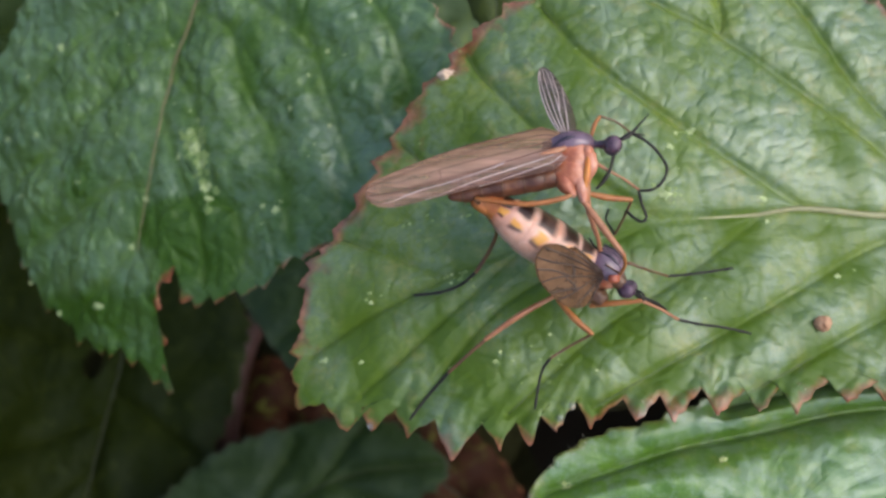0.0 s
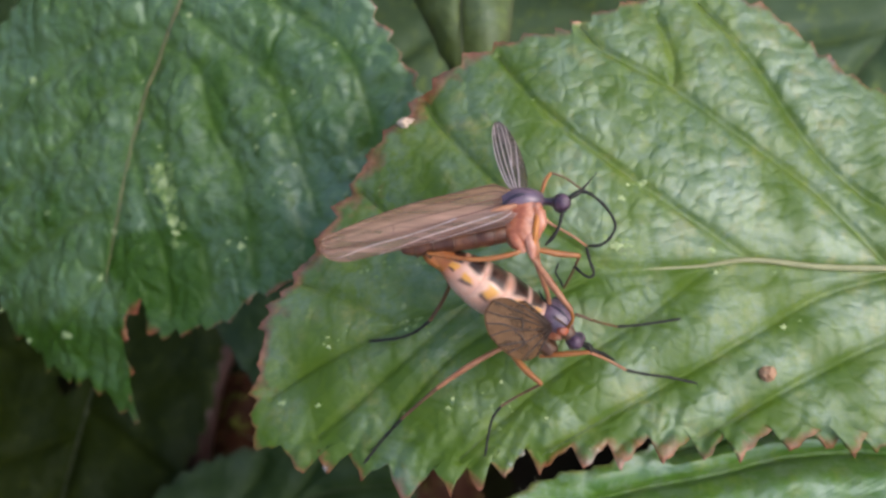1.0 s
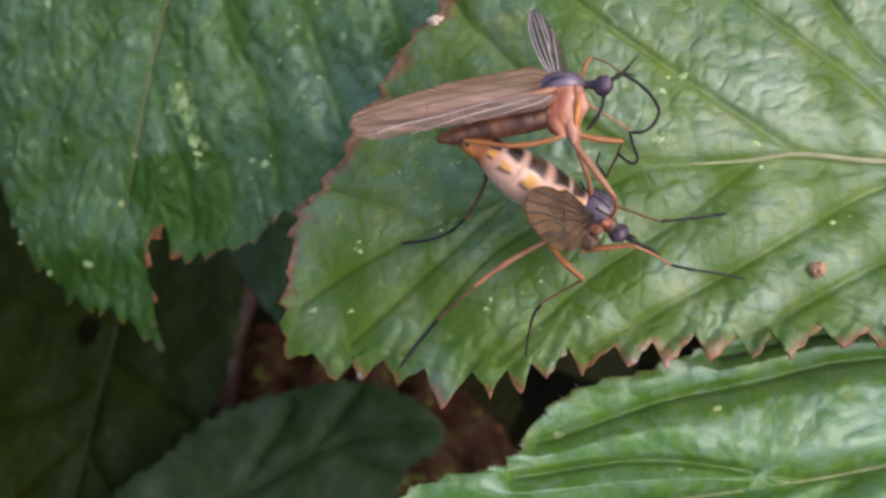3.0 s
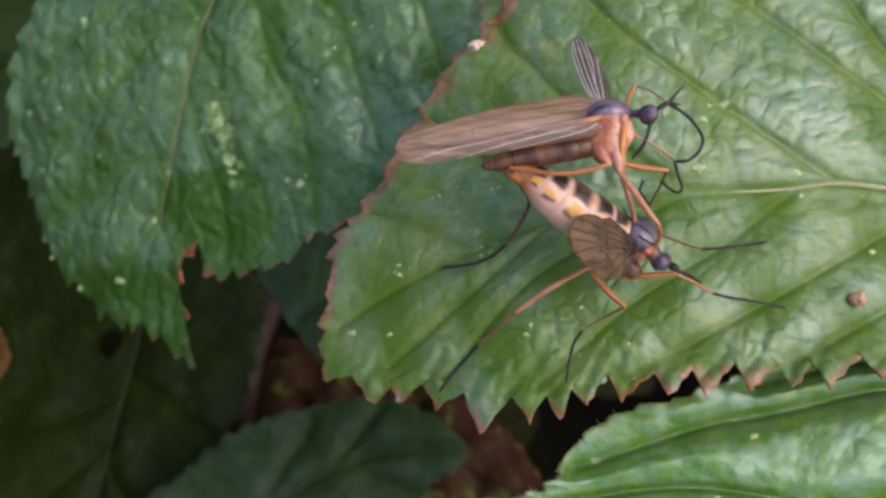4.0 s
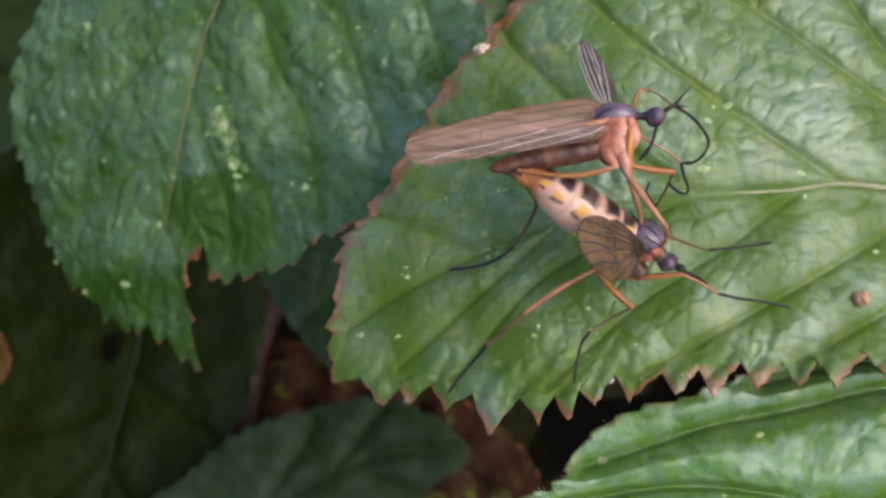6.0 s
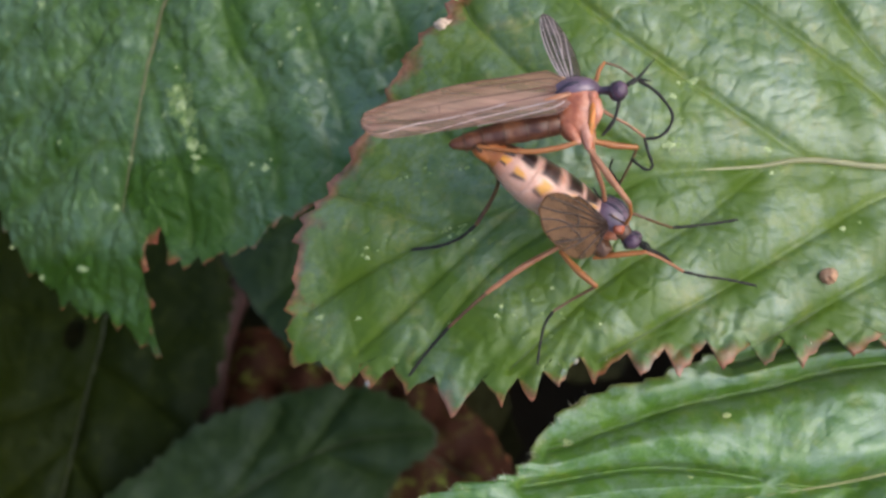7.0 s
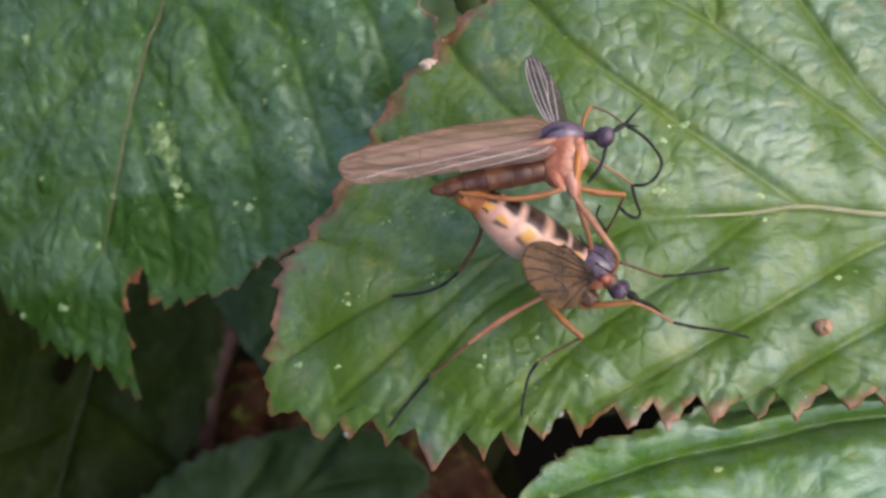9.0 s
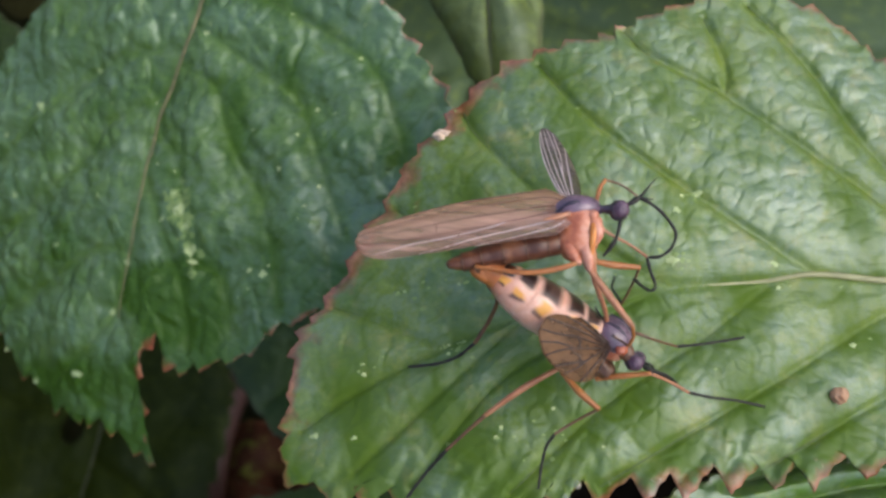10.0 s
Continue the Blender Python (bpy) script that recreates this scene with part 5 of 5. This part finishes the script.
# -- the lower fly, standing on the leaf --
la = np.array((-0.06, -0.50, 1.90))
lower_fly = thing("dance_fly", la, "fly with pale pink dark-spotted abdomen, standing on a leaf", "fly", "mating flies")
lx = unit(np.array((0.73, -1.32, 2.20)) - np.array((-0.63, -0.14, 2.60)))
lz = unit(np.array([0.45, 0.55, 0.75]) - lx * (np.array([0.45, 0.55, 0.75]) @ lx))
ly = np.cross(lz, lx)
thorax_l = mesh_part("thorax", *ball(np.array((-0.12, -0.58, 2.20)), [0.72 * lx, 0.6 * ly, 0.62 * lz], 28, 20, 0.06), PLEURA, lower_fly, la, "orange-red thorax side")
mesh_part("thorax_back", *ball(np.array((-0.06, -0.39, 2.45)), [0.76 * lx, 0.68 * ly, 0.54 * lz], 28, 20, 0.04), NOTUM, thorax_l, la, "slate purple thorax back")
for k in (-0.22, 0.06, 0.32):
    p = np.array((-0.06, -0.39, 2.45)) + ly * k
    mesh_part("stripe", *tube([p - 0.5 * lx + 0.36 * lz, p + 0.49 * lz, p + 0.48 * lx + 0.36 * lz], [0.05, 0.07, 0.05], 16, 8), NOTUM_STRIPE, thorax_l, la)
mesh_part("hip", *ball(np.array((-0.42, -1.36, 1.75)), [0.52 * lx, 0.36 * ly, 0.36 * lz], 24, 16, 0.15), LEG_BROWN, thorax_l, la)
mesh_part("shoulder", *ball(np.array((0.18, -0.91, 2.62)), [0.25 * lx, 0.32 * ly, 0.18 * lz], 20, 14, 0.3), SHOULDER_RED, thorax_l, la)
mesh_part("neck", *tube([(0.32, -0.93, 2.30), (0.47, -1.11, 2.30), (0.63, -1.26, 2.30)], [0.34, 0.26, 0.24], 14, 12), LEG_BROWN, lower_fly, la)
hl = np.array((0.65, -1.29, 2.25))
head_l = mesh_part("head", *ball(hl, [0.34 * lx, 0.32 * ly, 0.34 * lz], 26, 18, 0.2), CHITIN_DARK, lower_fly, la, "dark purple head")
for s in (-1, 1):
    mesh_part("eye", *ball(hl + 0.05 * lx + s * 0.15 * ly + 0.06 * lz, [0.27 * lx, 0.24 * ly, 0.29 * lz], 26, 18), EYE, head_l, la, "maroon compound eye")
mesh_part("proboscis", *tube([(1.00, -1.47, 2.10), (1.34, -1.58, 1.80), (1.78, -1.66, 1.40), (2.18, -1.81, 1.00)], [0.09, 0.1, 0.08, 0.03], 24, 10), LEG_BLACK, head_l, la, "black piercing proboscis")
for k in (-1, 1):
    p = hl + 0.3 * lx + k * 0.1 * ly + 0.15 * lz
    mesh_part("antenna", *tube([p, p + 0.2 * lx + 0.1 * lz, p + 0.45 * lx + 0.05 * k * ly], [0.05, 0.05, 0.012], 16, 8), LEG_BLACK, head_l, la)

axis = [(-0.61, -0.29, 2.60), (-1.42, -0.05, 2.90), (-2.31, 0.29, 3.50), (-3.14, 0.75, 4.00), (-3.80, 1.17, 4.40), (-4.26, 1.41, 4.60)]
radii = [0.5, 0.82, 0.92, 0.82, 0.56, 0.3]
path = curve_through(axis, 61)
rads = np.interp(np.linspace(0, 60, 61), np.linspace(0, 60, 6), radii)
rads = np.convolve(np.pad(rads, 4, "edge"), np.ones(9) / 9, "valid")
BACK = np.array([0.5, 0.58, 0.6])
FLANK = np.array([-0.2, -0.1, 0.97])


def soft_box(q, middle, half, blur):
    return np.clip((half + blur - np.abs(q - middle)) / (2 * blur), 0, 1)


def abdomen_segment(q0, q1, parent):
    """One ring of the abdomen, a little wider at its hind edge, with its dark back patch and amber side spot."""
    ni, nj = 20, 150
    verts, faces, dark, amber, hind = [], [], [], [], []
    for i in range(ni + 1):
        q = q0 + (q1 - q0) * i / ni
        k = int(min(59, max(0, q)))
        c = path[k] + (path[k + 1] - path[k]) * (q - k)
        t = unit(path[k + 1] - path[k])
        n1 = unit(BACK - t * (BACK @ t))
        n2 = np.cross(t, n1)
        side = math.atan2(FLANK @ n2, FLANK @ n1)
        r = (rads[k] + (rads[k + 1] - rads[k]) * (q - k)) * (1.0 + 0.035 * math.sin(math.pi * 0.75 * i / ni)) * (0.965 if i in (0, ni) else 1.0)
        for j in range(nj):
            g = 2 * math.pi * j / nj
            g = g - 2 * math.pi if g > math.pi else g
            f = i / ni
            wob = 0.07 * math.sin(5.0 * f + 3 * g + q0) + 0.05 * math.sin(9 * g + 2 * q0)
            verts.append(c + r * (math.cos(g) * n1 + math.sin(g) * n2))
            off = (g - side) * (1 if side > 0 else -1)
            spot = soft_box(f, 0.5 + wob, 0.24, 0.09) * soft_box(off, 0.06 + wob, 0.2, 0.06)
            line = soft_box(f, 0.52 + wob, 0.22, 0.07) * soft_box(off, 0.33 + wob, 0.1, 0.06)
            amber.append(spot)
            dark.append(max(0.85 * line, soft_box(f, 0.48, 0.35, 0.1) * soft_box(g, 0.0, 0.8 + wob, 0.08)))
            hind.append(np.clip((q - 38) / 14, 0, 1) + 0.25 * soft_box(f, 0.0, 0.02, 0.1))
    for i in range(ni):
        b = i * nj
        faces += [(b + j, b + nj + j, b + nj + (j + 1) % nj, b + (j + 1) % nj) for j in range(nj)]
    mesh_part("abdomen_segment", np.array(verts), faces, BELLY, parent, la, attrs={"dark": dark, "amber": amber, "hind": hind})


abdomen_l = mesh_part("abdomen", *tube(axis, [r * 0.9 for r in radii], 50, 24), BELLY, lower_fly, la, "pale pink swollen abdomen with dark back patches")
for q0, q1 in ((0, 12), (11.5, 23.5), (23, 34.5), (34, 45), (44.5, 53), (52.5, 59.5)):
    abdomen_segment(q0, q1, abdomen_l)
mesh_part("abdomen_tip", *tube([(-3.62, 1.08, 4.32), (-3.98, 1.27, 4.50), (-4.45, 1.50, 4.75)], [0.5, 0.5, 0.34], 24, 16), BELLY_ORANGE, lower_fly, la, "orange abdomen tip")

def fan_wing(fly, at, root, turn, size, drop, label):
    """A folded wing, cut short to fit its outline in the camera's view, that fans out from its root over the abdomen;
    angles in degrees, counted from +x.
    """
    angles = [148, 160, 174, 190, 206, 220, 232, 243]
    reach = [1.9, 2.3, 2.46, 2.36, 2.08, 1.86, 1.62, 1.25]

    def place(c, r):
        ang = radians(148 + 95 * c + turn)
        ln = r * size * float(np.interp(148 + 95 * c, angles, reach)) * (1 - 0.12 * abs(2 * c - 1) ** 6)
        dx, dy = ln * math.cos(ang), ln * math.sin(ang)
        dz = -0.6 * dx + 0.22 * dy + 0.22 * math.sin(math.pi * r) - drop * r + 0.03 * math.sin(22 * c) * r
        return np.array(root) + np.array([dx, dy, dz])

    ni, nj = 24, 40
    top = [place(j / nj, 0.04 + 0.96 * i / ni) for i in range(ni + 1) for j in range(nj + 1)]
    low = [p - np.array([0, 0, 0.012]) for p in top]
    cnt = len(top)
    faces = [(i * (nj + 1) + j, (i + 1) * (nj + 1) + j, (i + 1) * (nj + 1) + j + 1, i * (nj + 1) + j + 1) for i in range(ni) for j in range(nj)]
    faces += [tuple(q + cnt for q in f[::-1]) for f in faces]
    loop = [ni * (nj + 1) + j for j in range(nj + 1)]
    faces += [(p, p + cnt, q + cnt, q) for p, q in zip(loop, loop[1:])]
    ob = mesh_part("wing", np.array(top + low), faces, WING_BROWN, fly, at, label, {"chord": [0.0] * (2 * cnt)})
    veins = [[(0.99, 0.05), (0.985, 0.6), (0.97, 0.97)], [(0.8, 0.05), (0.86, 0.4), (0.84, 0.98)], [(0.62, 0.06), (0.68, 0.4), (0.7, 0.7), (0.68, 0.98)],
             [(0.69, 0.55), (0.62, 0.75), (0.58, 0.98)], [(0.5, 0.06), (0.46, 0.35), (0.44, 0.62), (0.47, 0.98)], [(0.45, 0.5), (0.37, 0.72), (0.36, 0.98)],
             [(0.3, 0.06), (0.25, 0.4), (0.27, 0.7), (0.25, 0.98)], [(0.12, 0.06), (0.13, 0.5), (0.14, 0.98)], [(0.02, 0.05), (0.02, 0.6), (0.03, 0.96)],
             [(0.7, 0.62), (0.57, 0.56), (0.44, 0.6)], [(0.45, 0.48), (0.35, 0.44), (0.25, 0.46)]]
    for ln in veins:
        q = curve_through(np.array(ln, float), 18)
        mesh_part("wing_vein", *tube([place(c, r) + np.array([0, 0, 0.012]) for c, r in q], [0.042, 0.036, 0.026], 18, 6), WING_VEIN_DARK, ob, at)


fan_wing(lower_fly, la, (-0.2, -1.0, 3.12), 0, 1.0, 0.0, "folded smoky brown wing with dark veins")
fan_wing(lower_fly, la, (-0.2, -0.9, 3.02), -9, 0.93, 0.25, "folded smoky brown wing under the other")
mesh_part("wing_scale", *tube([(-0.54, -0.19, 3.00), (-0.82, 0.05, 3.10), (-1.05, 0.28, 3.20)], [0.12, 0.16, 0.06], 14, 10, 0.5), TAN, lower_fly, la, "pale tan wing root")

leg(lower_fly, la, [[(-1.88, -1.36, 1.90), (-3.24, -2.12, 2.00), (-4.56, -2.94, 1.60)], [(-4.56, -2.94, 1.60), (-5.25, -3.45, 1.25), (-5.99, -4.00, 0.80)],
    [(-5.99, -4.00, 0.80), (-6.65, -4.57, 0.16), (-7.10, -5.04, -0.10), (-7.51, -5.54, -0.27)]], (0.125, 0.085, 0.075), (TAN, LEG_BROWN, LEG_BLACK))
leg(lower_fly, la, [[(-1.85, -1.5, 1.75), (-1.25, -2.25, 1.8), (-0.63, -2.82, 1.70)], [(-0.63, -2.82, 1.70), (-1.41, -3.15, 1.30), (-2.17, -3.59, 1.25)],
    [(-2.17, -3.59, 1.25), (-2.47, -3.98, 1.00), (-2.66, -4.63, 0.76), (-2.78, -5.32, 0.62)]], (0.135, 0.065, 0.065), (ORANGE, LEG_BROWN, LEG_BLACK))
leg(lower_fly, la, [[(-0.67, -1.74, 1.60), (0.22, -1.72, 1.90), (1.16, -1.68, 2.00)], [(1.16, -1.68, 2.00), (1.84, -1.86, 1.50), (2.58, -2.16, 0.90)],
    [(2.58, -2.16, 0.90), (3.37, -2.26, 0.48), (4.33, -2.32, 0.08), (5.33, -2.49, -0.23)]], (0.12, 0.07, 0.065), (ORANGE, TAN, LEG_BLACK))
leg(lower_fly, la, [[(0.32, -0.25, 1.90), (0.77, -0.25, 2.00), (1.22, -0.40, 1.90)], [(1.22, -0.40, 1.90), (1.76, -0.43, 1.30), (2.32, -0.44, 0.70)],
    [(2.32, -0.44, 0.70), (3.15, -0.32, 0.42), (4.00, -0.15, 0.13), (4.81, 0.02, -0.11)]], (0.07, 0.06, 0.065), (LEG_BROWN, LEG_BROWN, LEG_BLACK))
rng = random.Random(6)
bristles(thorax_l, la, [np.array((-0.06, -0.39, 2.45)) + 0.44 * lz + lx * rng.uniform(-0.5, 0.5) + ly * rng.uniform(-0.3, 0.3) for _ in range(22)],
         [unit(0.8 * lz - 0.5 * lx + ly * rng.uniform(-0.4, 0.4)) for _ in range(22)], 0.18, LEG_BLACK)


# ---- the hedge round the view, with unseen leaves added to block light, and the ground ----
def foliage(name, label, count, zone, seed, mat, size=(14, 26)):
    """Many simple pointed leaves in one mesh."""
    rng = random.Random(seed)
    verts, faces = [], []
    made = 0
    while made < count:
        x, y, z = (rng.uniform(*zone[k]) for k in range(3))
        # clear of the view, where the zone asks for it
        if zone[3](x, y, z):
            continue
        made += 1
        ln, wd = rng.uniform(*size), rng.uniform(0.55, 0.75)
        m = pose(x * MM, y * MM, z * MM, rng.uniform(-28, 28), rng.uniform(-28, 28), rng.uniform(0, 360))
        k = 12
        b = len(verts)
        for i in range(k + 1):
            s = i / k
            h = wd * ln * 0.5 * math.sin(math.pi * s ** 0.8) ** 0.8 if 0 < s < 1 else 0.02
            h *= 1 + 0.1 * (i % 2)
            for c in (-1, 0, 1):
                p = m @ Vector(((s - 0.5) * ln * MM, c * h * MM, (0.12 * abs(c) * h - 0.5 * ln * (s - 0.5) ** 2) * MM))
                verts.append(p / MM)
        for i in range(k):
            for c in range(2):
                a = b + i * 3 + c
                faces.append((a, a + 3, a + 4, a + 1))
    ob = mesh_part(name, np.array([tuple(v) for v in verts]), faces, mat, None)
    return tagged(ob, label, "foliage", kind="stuff")


def in_the_way(x, y, z):
    """Keeps the view, and a leaf's breadth round it, free."""
    d = 44 - z
    return abs(x + 2.3 + 0.09 * d) < 0.384 * d + 14 and abs(y + 11 - 0.287 * d) < 0.216 * d + 14 and z > -62


foliage("hedge_foliage", "bramble leaves of the surrounding hedge, shade put into their dark green", 520, ((-150, 150), (-150, 150), (-130, -62), lambda x, y, z: False), 61, LEAF_SHADE_TONED, (22, 40))
# Unseen leaves, added round the view to keep light from the depth.
foliage("hedge_foliage", "bramble leaves added out of view round about to block light", 620, ((-130, 110), (-100, 120), (-60, -14), in_the_way), 62, LEAF_SHADE_TONED, (17, 26))

# Unseen leaves, added on the left to darken the crinkled leaf.
foliage("hedge_foliage", "bramble leaves added out of view to shade the crinkled leaf", 50, ((-130, -58), (-80, 2), (-16, 14), in_the_way), 63, LEAF_SHADE_TONED, (18, 34))

soil = mesh_part("ground", [(-60000, -60000, -136), (60000, -60000, -136), (60000, 60000, -136), (-60000, 60000, -136)], [(0, 1, 2, 3)], SOIL, None)
tagged(soil, "dark soil under the hedge", "ground", kind="structure")


# ---- motion ----
def motions():
    """The upper fly shifts its laid-back wing a little as it holds on."""
    rest = near_wing.location.copy()

    def turned(swing, roll):
        return Matrix.Translation(rest) @ Matrix.Rotation(radians(swing), 4, Vector(tuple(TO_CAMERA))) @ Matrix.Rotation(radians(roll), 4, "X")

    walk(near_wing, [(t, turned(a, b)) for t, a, b in (
        (0.0, 1.3, 0.0), (1.0, 1.3, 0.0), (2.0, 1.8, 0.0), (2.2, 1.6, 0.0), (3.3, -2.6, 0.0), (4.0, -2.6, 0.0), (4.5, -2.8, 0.0), (5.7, -3.0, 0.0),
        (6.8, -4.0, 0.0), (8.0, -4.2, 0.0), (9.0, -4.2, 0.0), (10.0, -4.2, 0.0))])


motions()
